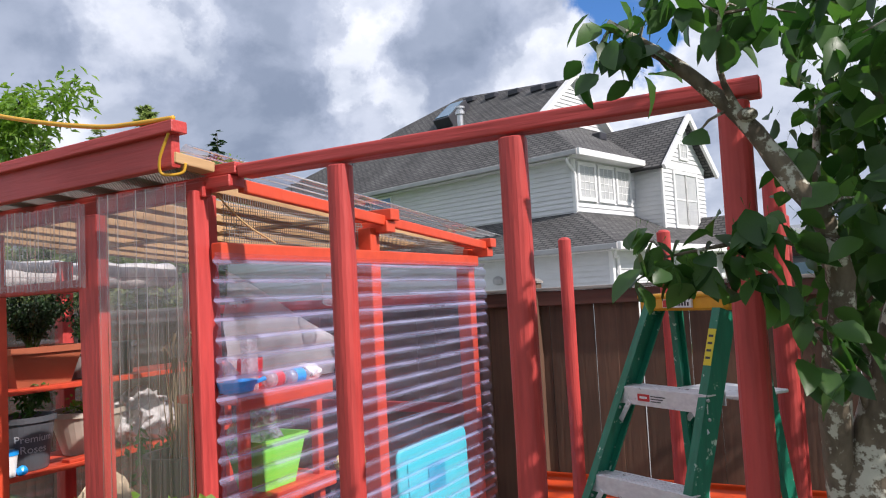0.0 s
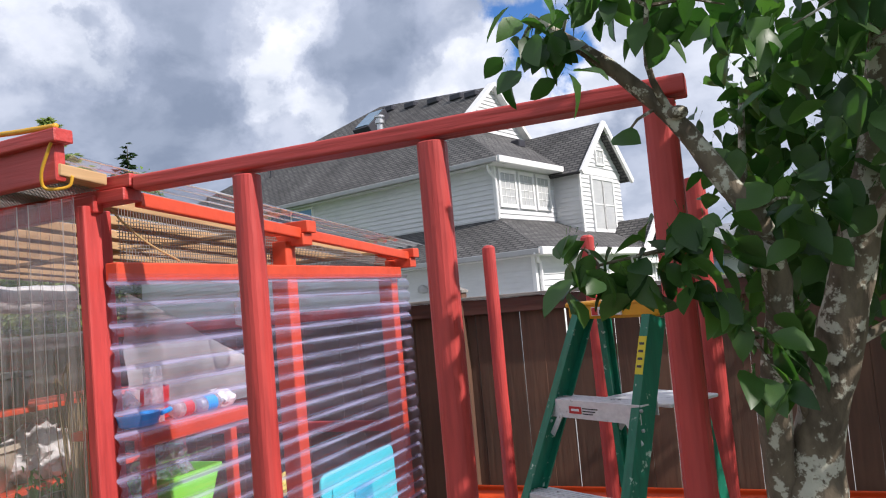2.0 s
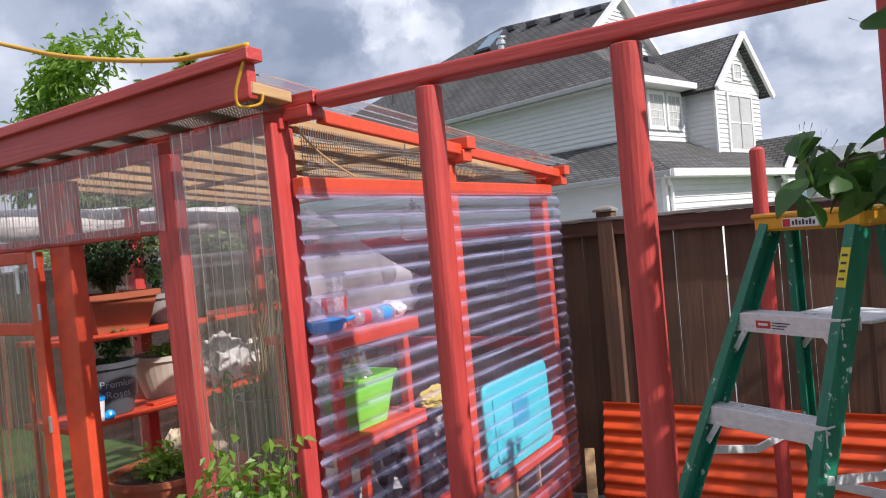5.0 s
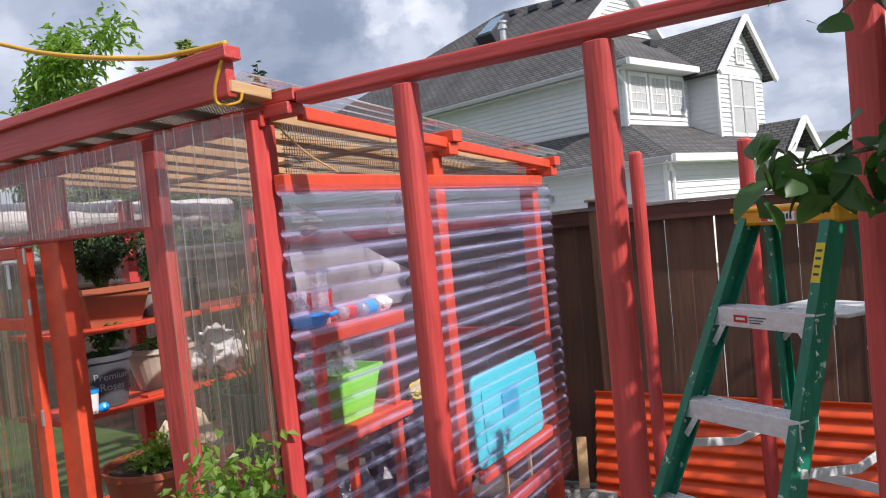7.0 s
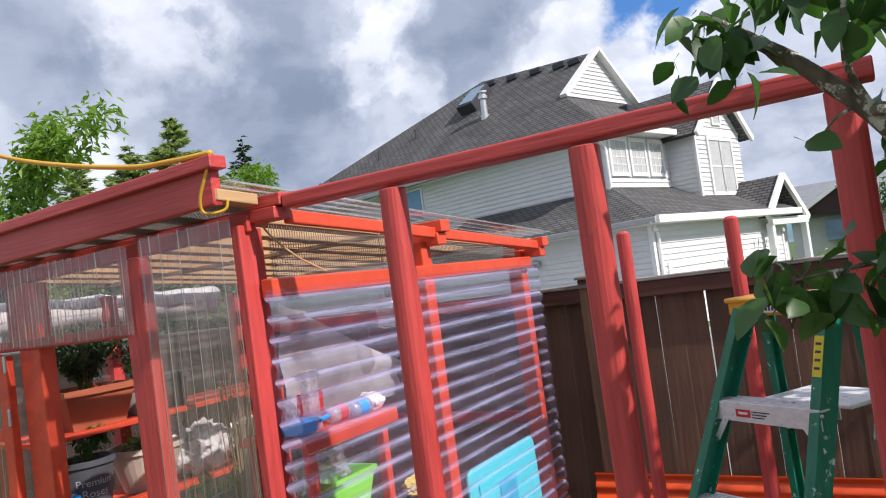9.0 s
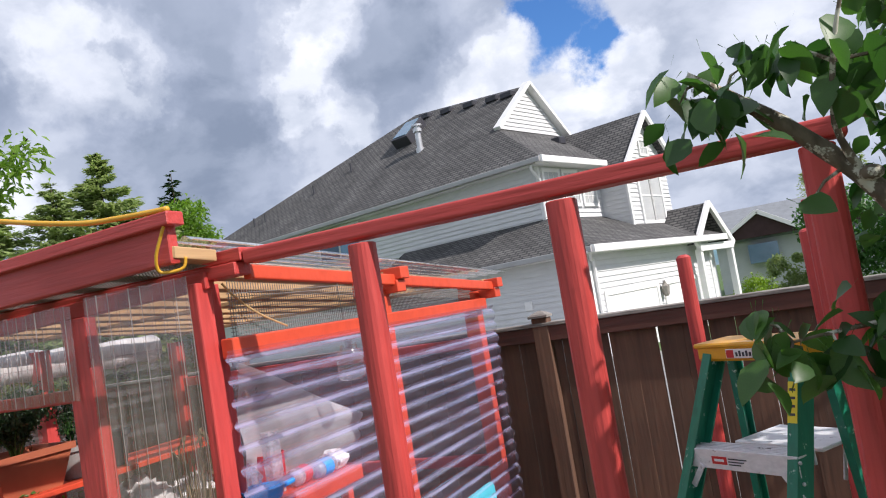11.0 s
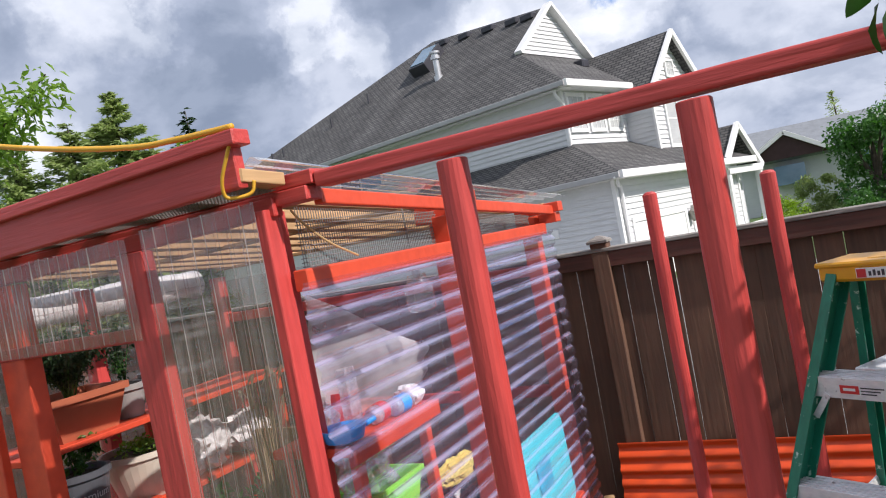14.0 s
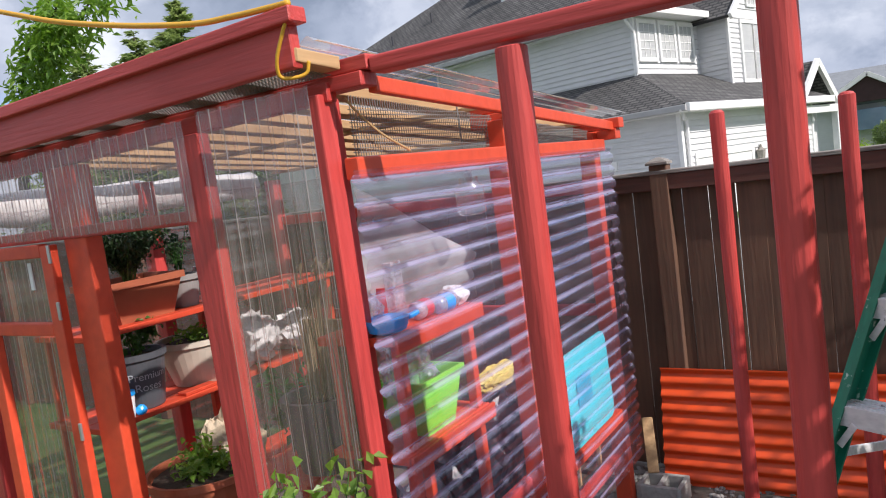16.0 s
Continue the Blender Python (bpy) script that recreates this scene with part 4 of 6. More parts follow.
# far house with a maroon gable
far_house = thing("house", "distant pale house with a grey roof and maroon gables", "house", (0.3, 48, 0), 0)
bm = bmesh.new(); add_box(bm, -4.5, 7.5, 47, 55, -1.0, 3.0, 0); part("wall", bm, SIDING, far_house)
part("roof", slab([(-5, 46.5, 3.1), (8, 46.5, 3.1), (8, 51, 5.2), (-5, 51, 5.2)], 0.15, world=Matrix()), FARGREY, far_house, "grey roof")
for x0, x1 in ((-4.2, 0.4), (0.6, 4.6)):
    xm, zt = (x0 + x1) / 2, 3.25 + (x1 - x0) * 0.26
    bm = bmesh.new(); f = [bm.verts.new(q) for q in ((x0, 45.9, 3.1), (x1, 45.9, 3.1), (xm, 45.9, zt))]; bm.faces.new(f)
    g = bmesh.ops.extrude_face_region(bm, geom=bm.faces[:]); bmesh.ops.translate(bm, verts=[v for v in g["geom"] if isinstance(v, bmesh.types.BMVert)], vec=(0, 3.5, 0)); bmesh.ops.recalc_face_normals(bm, faces=bm.faces)
    part("gable", bm, MAROON, far_house, "dark maroon gable")
    for a in ((x0 - 0.2, 3.02), (x1 + 0.2, 3.02)):
        part("rake_board", bar((a[0], 45.8, a[1]), (xm, 45.8, zt + 0.12), 0.2, 0.24, 0.01), TRIM, far_house)
    bm = bmesh.new(); add_box(bm, xm - 0.8, xm + 0.8, 45.95, 47.05, 1.6, 2.7, 0.01); part("window", bm, BLUEGLASS, far_house)


# ---- far trees and bushes ----
def conifer(x, y, base, height, spread, name="conifer", label="tall dark green conifer against the sky", tufts=1500, mat=None, seed=1, sparse=0.0):
    """A conifer: whorls of drooping boughs, each hung with small sprays that point outwards."""
    rnd = random.Random(seed)
    t = thing(name, label, "tree", (x, y, base), group="conifers")
    part("trunk", tube([(x, y, base), (x + 0.1, y, base + height * 0.5), (x, y, base + height * 0.98)], [spread * 0.06, spread * 0.04, 0.02], 7), BARK_FAR, t)
    verts, faces = [], []
    boughs = []
    f = 0.12
    while f < 0.985:
        for k in range(rnd.randint(3, 6)):
            if rnd.random() >= sparse:
                boughs.append((f + rnd.uniform(-0.012, 0.012), rnd.uniform(0, 6.28), spread * ((1 - f) ** 0.9) * rnd.uniform(0.45, 1.12) + 0.10, rnd.uniform(-0.42, 0.10)))
        f += rnd.uniform(0.008, 0.017)
    total = sum(b[2] for b in boughs)
    for f, a, reach, fall in boughs:
        heading = Vector((math.cos(a), math.sin(a), 0))
        across = Vector((-heading.y, heading.x, 0))
        for i in range(max(4, int(tufts * reach / total))):
            u = rnd.random() ** 0.7
            c = Vector((x, y, base + height * f)) + heading * reach * u + across * rnd.gauss(0, 0.11) * reach * (1.15 - u * 0.6) + Vector((0, 0, reach * (fall * u + 0.20 * u * u) + rnd.gauss(0, 0.05) * reach))
            s = height * 0.0145 * rnd.uniform(0.6, 1.6)
            out = (heading + across * rnd.uniform(-0.9, 0.9) + Vector((0, 0, rnd.uniform(-0.75, 0.45)))).normalized()
            side = out.cross(Vector((rnd.uniform(-1, 1), rnd.uniform(-1, 1), 1))).normalized() * 0.34
            k = len(verts)
            verts += [c - out * s * 0.6, c + side * s, c + out * s * 1.2, c - side * s]
            faces += [(k, k + 1, k + 2), (k, k + 2, k + 3)]
    me = bpy.data.meshes.new("crown"); me.from_pydata(verts, [], faces)
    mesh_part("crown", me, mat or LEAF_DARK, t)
    return t


def broadleaf(x, y, base, height, width, mat, name="tree", label="leafy green garden tree", category="tree", leaves=2600, size=0.22, seed=3, clumps=22, trunk=True):
    rnd = random.Random(seed)
    t = thing(name, label, category, (x, y, base))
    spots, blobs = [], []
    for i in range(clumps):
        a, h = rnd.uniform(0, 6.28), rnd.random()
        rr = width * 0.5 * math.sin(math.pi * (0.18 + 0.74 * h)) * rnd.uniform(0.35, 0.95)
        blobs.append((Vector((x + rr * math.cos(a), y + rr * math.sin(a), base + height * (0.14 + 0.80 * h))), width * rnd.uniform(0.12, 0.22)))
    for i in range(leaves):
        c, r = rnd.choice(blobs)
        v = Vector((rnd.gauss(0, 1), rnd.gauss(0, 1), rnd.gauss(0, 0.8))).normalized() * r * rnd.random() ** 0.4
        spots.append(c + v)
    if trunk:
        bm = bmesh.new()
        add_tube(bm, [(x, y, base), (x + 0.05, y, base + height * 0.3), (x, y, base + height * 0.7)], [width * 0.045, width * 0.035, width * 0.012], 8, 0.08)
        part("trunk", bm, BARK_FAR, t, smooth=True)
        for c, r in blobs[:9]:
            part("limb", tube([(x, y, base + height * 0.28), (Vector((x, y, base + height * 0.45)) + c) / 2, c], [width * 0.02, width * 0.012, 0.01], 5), BARK_FAR, t)
    mesh_part("crown", scatter_leaves(spots, size), mat, t)
    return t


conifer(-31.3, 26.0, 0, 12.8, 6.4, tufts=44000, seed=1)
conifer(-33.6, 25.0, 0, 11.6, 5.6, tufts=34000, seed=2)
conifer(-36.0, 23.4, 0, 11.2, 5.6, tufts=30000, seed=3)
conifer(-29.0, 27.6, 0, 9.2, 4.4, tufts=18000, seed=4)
conifer(-39.5, 39.1, 0, 15.0, 5.0, "pine", "dark sparse-topped pine far behind the roofs", 9000, SHRUB, 5, 0.4)
conifer(1.0, 52, 0, 6.9, 2.2, "conifer", "dark conifer behind the distant house", 900, seed=6)
conifer(4.5, 54, 0, 7.6, 2.4, "conifer", "dark conifer behind the distant house", 900, seed=7)
broadleaf(-36.0, 36.0, 0, 11.6, 7.0, LEAF_BRIGHT, "tree", "bright green broadleaf tree far behind the house", leaves=9000, size=0.30, seed=11, clumps=40)
broadleaf(-40.5, 34.0, 0, 9.6, 6.0, LEAF_BUSH, "tree", "green broadleaf tree on the skyline", leaves=7000, size=0.30, seed=12, clumps=34)
broadleaf(1.5, 34.2, -0.4, 5.0, 4.2, LEAF_BUSH, "tree", "dense green garden tree behind the fence", leaves=4200, size=0.22, seed=13)
broadleaf(4.2, 33.4, -0.4, 4.4, 4.0, LEAF_BUSH, "tree", "dense green garden tree behind the fence", leaves=4000, size=0.22, seed=14)
broadleaf(-1.1, 35.5, -0.4, 2.3, 1.5, LEAF_DARK, "hedge", "dark clipped evergreen hedge", "hedge", 2200, 0.14, 15, 26, False)
broadleaf(-0.2, 35.5, -0.4, 2.4, 1.5, LEAF_DARK, "hedge", "dark clipped evergreen hedge", "hedge", 2200, 0.14, 16, 26, False)
broadleaf(-1.7, 28.2, -0.5, 1.75, 1.9, LEAF_YELLOW, "bush", "round clipped yellow-green bush", "bush", 3600, 0.10, 17, 40, False)
broadleaf(0.6, 28.6, -0.5, 1.6, 1.5, LEAF_BUSH, "bush", "light green shrub beyond the fence", "bush", 2000, 0.12, 18, 24, False)
# Unseen tree, added only to throw shade on the loose sheet and fence.
broadleaf(1.75, 3.35, 0, 3.5, 2.3, LEAF_BUSH, "tree", "leafy green tree out of view, added to shade the fence foot", leaves=4600, size=0.085, seed=19, clumps=34)


# ---- new timber frame ----
def timber(name, p, q, parent, w=0.075, h=0.075, corner=0.030, mat=None, label=""):
    return part(name, bar(p, q, w, h, corner, 4, wobble=0.0012), mat or RED, parent, label, smooth=False)


tf = thing("timber_frame", "open frame of red-stained landscape timbers, unfinished", "pergola", (-1.0, 1.87, 0))
timber("top_beam", (-1.864, 1.878, 2.2205), (-0.235, 1.878, 2.2165), tf, 0.076, 0.045, 0.009, RED_FACE, "red-stained top beam with eased edges")
for x, w in ((-1.455, 0.076), (-0.868, 0.076), (-0.297, 0.073)):
    timber("post", (x, 1.865, 0.0), (x, 1.865, 2.185), tf, w, w, w * 0.42)
timber("post", (-0.29, 2.93, 0), (-0.29, 2.93, 2.14), tf, 0.075, 0.075, 0.034)
for i, (x, zt) in enumerate(((-1.360, 2.03), (-0.846, 2.025), (-0.309, 2.05))):
    s = thing("standing_post", "red-stained round-edged post standing upright, top free", "post", (x, 3.72, 0), group="free-standing posts")
    part("shaft", bar((x, 3.72, 0), (x - 0.004, 3.72, zt), 0.066, 0.066, 0.030, 4, wobble=0.0012), RED, s)
    part("top_chamfer", lathe([(0.030, 0), (0.026, 0.007), (0.012, 0.012)], 14, (x - 0.004, 3.72, zt - 0.001)), RED, s)

# ---- greenhouse ----
gh = thing("greenhouse", "small greenhouse of red-stained timber and clear corrugated plastic", "greenhouse", (-3.2, 2.85, 0))
XR, XL, YF, YB = -1.985, -4.3, 1.84, 3.9
# posts
for name, x, y, z in (("corner_post", -2.034, 1.822, 2.165), ("middle_post", -1.995, 2.80, 2.09), ("corner_post", -2.03, 3.86, 2.03), ("corner_post", XL, 1.87, 2.14), ("middle_post", XL, 2.86, 2.09), ("corner_post", XL, 3.86, 2.03)):
    slim = x > -3 and y < 2
    part(name, bar((x + (0.025 if slim else 0), y, 0), (x, y, z), 0.038 if slim else 0.085, 0.066 if slim else 0.075, 0.006, wobble=0.001), RED if x < -3 or slim else ORANGE, gh)
part("corner_stud", bar((-2.075, 1.915, 0), (-2.095, 1.915, 2.165), 0.06, 0.055, 0.005, wobble=0.001), RED, gh, "dark red stud behind the corner post")
# doubled purlins, their ends standing out past the wall
for y, z in ((1.865, 2.21), (2.84, 2.12), (3.92, 2.035)):
    x0 = XL - 0.15 if y < 2 else -2.12
    h = 0.040 if y < 2 else 0.052
    part("purlin", bar((x0, y, z - h / 2 - 0.001), (-1.888, y, z - h / 2 - 0.001), 0.075, h, 0.004), RED_FACE if y < 2 else ORANGE, gh)
    part("purlin", bar((x0, y + 0.008, z + h / 2 + 0.001), (-1.868, y + 0.008, z + h / 2 + 0.001), 0.075, h, 0.004), RED_FACE if y < 2 else ORANGE, gh)
# rake board along the side, raw rafters under the roof
part("rake_board", bar((-1.915, 1.91, 2.180), (-1.915, 3.9, 2.048), 0.03, 0.046, 0.005), ORANGE, gh, "orange-red rake board under the roof edge")
for i in range(10):
    x = -1.99 - i * 0.245
    part("rafter", bar((x, 1.655, 2.250), (x, 1.825 if i == 0 else 4.0, 2.239 if i == 0 else 2.093), 0.085, 0.036, 0.004), RAW, gh, "raw unpainted pine rafter")
for y in (2.84, 3.9):
    z = 2.268 - (y - 1.655) * 0.067 - 0.036
    part("batten", bar((XL, y, z), (-1.95, y, z), 0.06, 0.02, 0.003), RAW, gh, "raw pine batten")
# fascia with its cap
part("fascia", bar((XL - 0.3, 1.665, 2.215), (-1.955, 1.665, 2.276), 0.036, 0.115, 0.005), RED_FACE, gh, "dull red fascia board")
part("fascia_cap", bar((XL - 0.3, 1.655, 2.290), (-1.925, 1.655, 2.345), 0.065, 0.040, 0.005), RED_FACE, gh, "dull red cap board")
# roof sheet
bm = corrugated((XL - 0.1, 1.69, 2.287), (1, 0, 0), (0, 2.5, -0.167), 2.50, 2.46, 0.066, 0.008, 0, 6, 2)
part("roof_sheet", bm, ROOF_PLASTIC, gh, "clear corrugated roof sheet", smooth=True).visible_shadow = False
# side wall: top rail, sheet, ledger
part("side_rail", bar((XR + 0.01, 1.845, 1.952), (XR + 0.01, 3.88, 1.958), 0.05, 0.062, 0.006), ORANGE, gh, "orange-red top rail of the side wall")
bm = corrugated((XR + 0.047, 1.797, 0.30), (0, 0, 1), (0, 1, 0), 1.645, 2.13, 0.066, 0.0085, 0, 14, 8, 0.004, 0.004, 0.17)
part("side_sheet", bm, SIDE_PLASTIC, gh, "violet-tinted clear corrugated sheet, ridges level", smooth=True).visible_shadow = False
for z in (0.32, 0.62):
    part("side_girt", bar((-2.03, 1.9, z), (-2.03, 3.85, z), 0.04, 0.06, 0.005), RED, gh)
# wire mesh in the gap under the roof
bm = bmesh.new()
yy = 1.93
while yy < 3.84:
    add_bar(bm, (-2.02, yy, 1.97), (-2.02, yy, 2.17 - 0.066 * (yy - 1.9)), 0.0027, 0.0027, 0.0007, 1); yy += 0.0125
for i in range(13):
    add_bar(bm, (-2.02, 1.92, 1.975 + i * 0.0125), (-2.02, min(3.84, 1.92 + (2.17 - 1.975 - i * 0.0125) / 0.066), 1.975 + i * 0.0125), 0.0027, 0.0027, 0.0007, 1)
tagged(part("wire_mesh", bm, WIRE, gh, "fine grey wire mesh under the roof"), kind="stuff")
bm = bmesh.new()
for i in range(180):
    xx = XL + 0.05 + i * 0.0125
    add_bar(bm, (xx, 1.68, 2.225), (xx, 1.86, 2.213), 0.0026, 0.0026, 0.0007, 1)
for i in range(14):
    add_bar(bm, (XL + 0.05, 1.68 + i * 0.0135, 2.225 - i * 0.0009), (-1.99, 1.68 + i * 0.0135, 2.225 - i * 0.0009), 0.0026, 0.0026, 0.0007, 1)
tagged(part("eave_mesh", bm, WIRE, gh, "fine dark wire mesh under the eave"), kind="stuff")
# front wall
part("front_plate", bar((XL, 1.835, 2.135), (-2.0, 1.835, 2.17), 0.04, 0.055, 0.005), RED_FACE, gh)
part("door_jamb", bar((-2.510, 1.800, 0), (-2.566, 1.800, 2.13), 0.115, 0.05, 0.006), RED, gh, "dull red door jamb")
part("jamb_liner", bar((-2.580, 1.860, 0), (-2.632, 1.860, 1.86), 0.02, 0.09, 0.004), ORANGE, gh)
part("door_jamb", bar((-3.30, 1.85, 0), (-3.325, 1.85, 2.12), 0.145, 0.07, 0.006), ORANGE, gh, "bright orange-red door jamb")
part("lintel", bar((-3.95, 1.83, 1.868), (-2.60, 1.83, 1.872), 0.045, 0.045, 0.005), RED, gh)
part("stud", bar((-3.44, 1.84, 1.88), (-3.44, 1.84, 2.13), 0.06, 0.04, 0.005), RED, gh)
bm = corrugated((-2.480, 1.770, 0.30), (1, 0, 0), (-0.008, 0, 1), 0.470, 1.89, 0.050, 0.0085, 0, 8, 4)
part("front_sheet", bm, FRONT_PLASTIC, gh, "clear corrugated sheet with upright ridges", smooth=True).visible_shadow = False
bm = corrugated((XL, 1.758, 1.86), (1, 0, 0), (0, 0, 1), XL * -1 - 2.56, 0.315, 0.050, 0.0085, 0, 8, 2, 0, 0.003)
part("transom_sheet", bm, FRONT_PLASTIC, gh, "clear corrugated strip over the door", smooth=True).visible_shadow = False
# back and far walls
part("back_sheet", corrugated((XL, 3.92, 0.3), (0, 0, 1), (1, 0, 0), 1.7, XL * -1 - 2.0, 0.066, 0.0095, 0, 5, 2), BACK_PLASTIC, gh, "clear corrugated back sheet", smooth=True)
part("end_sheet", corrugated((XL - 0.01, 1.85, 0.3), (0, 0, 1), (0, 1, 0), 1.7, 2.05, 0.066, 0.0095, 0, 5, 2), BACK_PLASTIC, gh, "clear corrugated end sheet", smooth=True).visible_shadow = False
part("back_rail", bar((XL, 3.87, 1.75), (-2.0, 3.87, 1.75), 0.04, 0.06, 0.005), RED, gh)
part("back_rail", bar((XL, 3.87, 1.1), (-2.0, 3.87, 1.1), 0.04, 0.06, 0.005), RED, gh)

# film curtain rolled up along the end wall
bm = bmesh.new()
roll = [(-4.40, 1.88 + 0.11 * i, 2.015 + 0.006 * math.sin(i * 1.7)) for i in range(18)]
add_tube(bm, roll, [0.088 + 0.007 * math.sin(i * 2.3) for i in range(18)], 20, 0.03)
part("film_roll", bm, PAPER, gh, "pale plastic film rolled up under the end eave", smooth=True)

# door leaf, folded back against the front
door = thing("greenhouse_door", "open orange-red timber door glazed with clear plastic", "door", (-3.42, 1.79, 0.1), 0)
DX0, DX1, DY = -4.02, -3.42, 1.785
part("stile", bar((DX1 - 0.035, DY, 0.08), (DX1 - 0.035, DY, 1.835), 0.07, 0.035, 0.005), ORANGE, door)
part("stile", bar((DX0 + 0.035, DY, 0.08), (DX0 + 0.035, DY, 1.835), 0.07, 0.035, 0.005), ORANGE, door)
for z in (1.815, 1.505, 0.13):
    part("rail", bar((DX0 + 0.07, DY, z), (DX1 - 0.07, DY, z), 0.035, 0.052, 0.005), ORANGE, door)
part("pane", corrugated((DX0 + 0.02, DY + 0.03, 0.1), (1, 0, 0), (0, 0, 1), DX1 - DX0 - 0.04, 1.72, 0.066, 0.006, 0, 6, 2), FRONT_PLASTIC, door, "clear plastic pane", smooth=True)
for z in (1.80, 1.58, 1.10, 0.5):
    h = part("hinge", box(DX1 - 0.008, DX1 + 0.008, DY - 0.025, DY - 0.016, z - 0.035, z + 0.035, 0.002), STEEL, door, "small steel hinge")
part("door_label", box(-3.66, -3.635, DY + 0.018, DY + 0.022, 1.66, 1.77, 0), LABEL_WHITE, door, "white paper sticker")
part("catch", tube(smooth_path([(-2.62, 1.805, 1.16), (-2.60, 1.79, 1.17), (-2.585, 1.80, 1.15)], 4), 0.0022, 6), STEEL, gh, "small steel hook")

# ---- loose sheet by the fence ----
bm = corrugated((0, 0, 0), (0, -0.13, 0.66), (1, 0, 0), 0.672, 2.3, 0.076, 0.011, 0.0015, 10, 3)
bm.transform(Matrix.Translation((-1.915, 4.185, 0.0)))
for v in bm.verts:
    v.co.y += 2 * (0.13 / 0.66) * v.co.z
lone("corrugated_sheet", bm, SHEET, "bright orange-red corrugated sheet leaning on the fence", "sheet", (-0.9, 4.2, 0.0), smooth=True)
cb = thing("concrete_block", "grey hollow concrete block on the gravel", "block", (-1.86, 3.98, 0.012))
bm = bmesh.new(); 
for a in ((-1.98, -1.955, 3.88, 4.07), (-1.765, -1.74, 3.88, 4.07), (-1.955, -1.765, 3.88, 3.905), (-1.955, -1.765, 4.045, 4.07), (-1.875, -1.845, 3.905, 4.045)):
    add_box(bm, *a, 0.012, 0.13, 0.003)
part("shell", bm, CONCRETE, cb)
bm = bmesh.new(); add_bar(bm, (-1.93, 4.05, 0.13), (-1.98, 4.18, 0.40), 0.06, 0.02, 0.003)
lone("wood_offcut", bm, RAW, "short raw wood offcut leaning by the corner", "offcut", (-1.93, 4.06, 0.12))

# ---- step ladder ----
lad = thing("step_ladder", "green fibreglass step ladder with a yellow top and paint spots", "ladder", (-0.75, 2.5, 0))
D, N = Vector((0.839, -0.545, 0)), Vector((0.545, 0.839, 0))


def rail_line(z, top, foot):
    t = (top[2] - z) / (top[2] - foot[2])
    return Vector(top).lerp(Vector(foot), t)


FL, FL0 = (-0.668, 2.528, 1.690), (-1.235, 2.09, 0.0)
FR, FR0 = (-0.402, 2.335, 1.675), (-0.715, 1.93, 0.0)
BL, BL0 = (-0.622, 2.64, 1.68), (-0.66, 3.22, 0.0)
BR, BR0 = (-0.345, 2.44, 1.68), (-0.20, 3.12, 0.0)


def channel(p, q, w, d, flip, wall=0.006):
    """A channel-shaped rail: a web with two flanges."""
    bm = bmesh.new()
    m = frame_of(p, q)
    length = (Vector(q) - Vector(p)).length
    z = Vector((m[0][2], m[1][2], m[2][2]))
    x = (D - z * D.dot(z)).normalized()
    y = z.cross(x)
    mm = Matrix((x, y, z)).transposed().to_4x4(); mm.translation = p
    u, v = (d if flip > 0 else -d), wall
    outline = [(0, -w / 2), (u, -w / 2), (u, -w / 2 + v), (math.copysign(v, u), -w / 2 + v), (math.copysign(v, u), w / 2 - v), (u, w / 2 - v), (u, w / 2), (0, w / 2)]
    low = [bm.verts.new(mm @ Vector((a, b, 0))) for a, b in outline]
    top = [bm.verts.new(mm @ Vector((a, b, length))) for a, b in outline]
    for k in range(8):
        bm.faces.new((low[k], low[(k + 1) % 8], top[(k + 1) % 8], top[k]))
    bm.faces.new(low[::-1]); bm.faces.new(top)
    bmesh.ops.recalc_face_normals(bm, faces=bm.faces)
    return bm


part("front_rail", channel(FL0, FL, 0.07, 0.030, 1), GREEN, lad)
fr_r = part("front_rail", channel(FR0, FR, 0.07, 0.030, -1), GREEN, lad)
part("back_rail", channel(BL0, BL, 0.045, 0.025, 1), GREEN, lad)
part("back_rail", channel(BR0, BR, 0.045, 0.025, -1), GREEN, lad)
# cap
capm = Matrix((D, N, Vector((0, 0, 1)))).transposed().to_4x4()
capm.translation = Vector((-0.700, 2.525, 1.676))
cap = part("top_cap", add_box(bmesh.new(), 0, 0.362, -0.012, 0.155, 0.0, 0.052, 0.008, capm), YELLOW, lad, "yellow plastic top cap with a maker's plate")
part("cap_lip", add_box(bmesh.new(), -0.006, 0.368, -0.018, 0.161, 0.040, 0.056, 0.005, capm), YELLOW, cap)
part("cap_well", add_box(bmesh.new(), 0.12, 0.26, 0.03, 0.12, 0.052, 0.0575, 0.002, capm), YELLOW, cap)
part("maker_plate", add_box(bmesh.new(), 0.115, 0.235, -0.0215, -0.012, 0.010, 0.037, 0.001, capm), LABEL_WHITE, cap, "white maker's plate")
part("maker_mark", add_box(bmesh.new(), 0.118, 0.143, -0.0225, -0.0214, 0.012, 0.035, 0, capm), LABEL_RED, cap, "red square mark")
for i in range(7):
    part("plate_print", add_box(bmesh.new(), 0.150 + i * 0.0115, 0.157 + i * 0.0115, -0.0225, -0.0214, 0.016, 0.028 + 0.004 * (i % 2), 0, capm), LABEL_DARK, cap)
z_ = (Vector(FR) - Vector(FR0)).normalized(); x_ = (D - z_ * D.dot(z_)).normalized()
fm = Matrix((x_, z_.cross(x_), z_)).transposed().to_4x4(); fm.translation = Vector(FR0)
LR = (Vector(FR) - Vector(FR0)).length
part("warning_label", add_box(bmesh.new(), -0.029, -0.001, -0.0368, -0.0352, LR - 0.175, LR - 0.065, 0, fm), LABEL_YELLOW, fr_r, "yellow warning sticker")
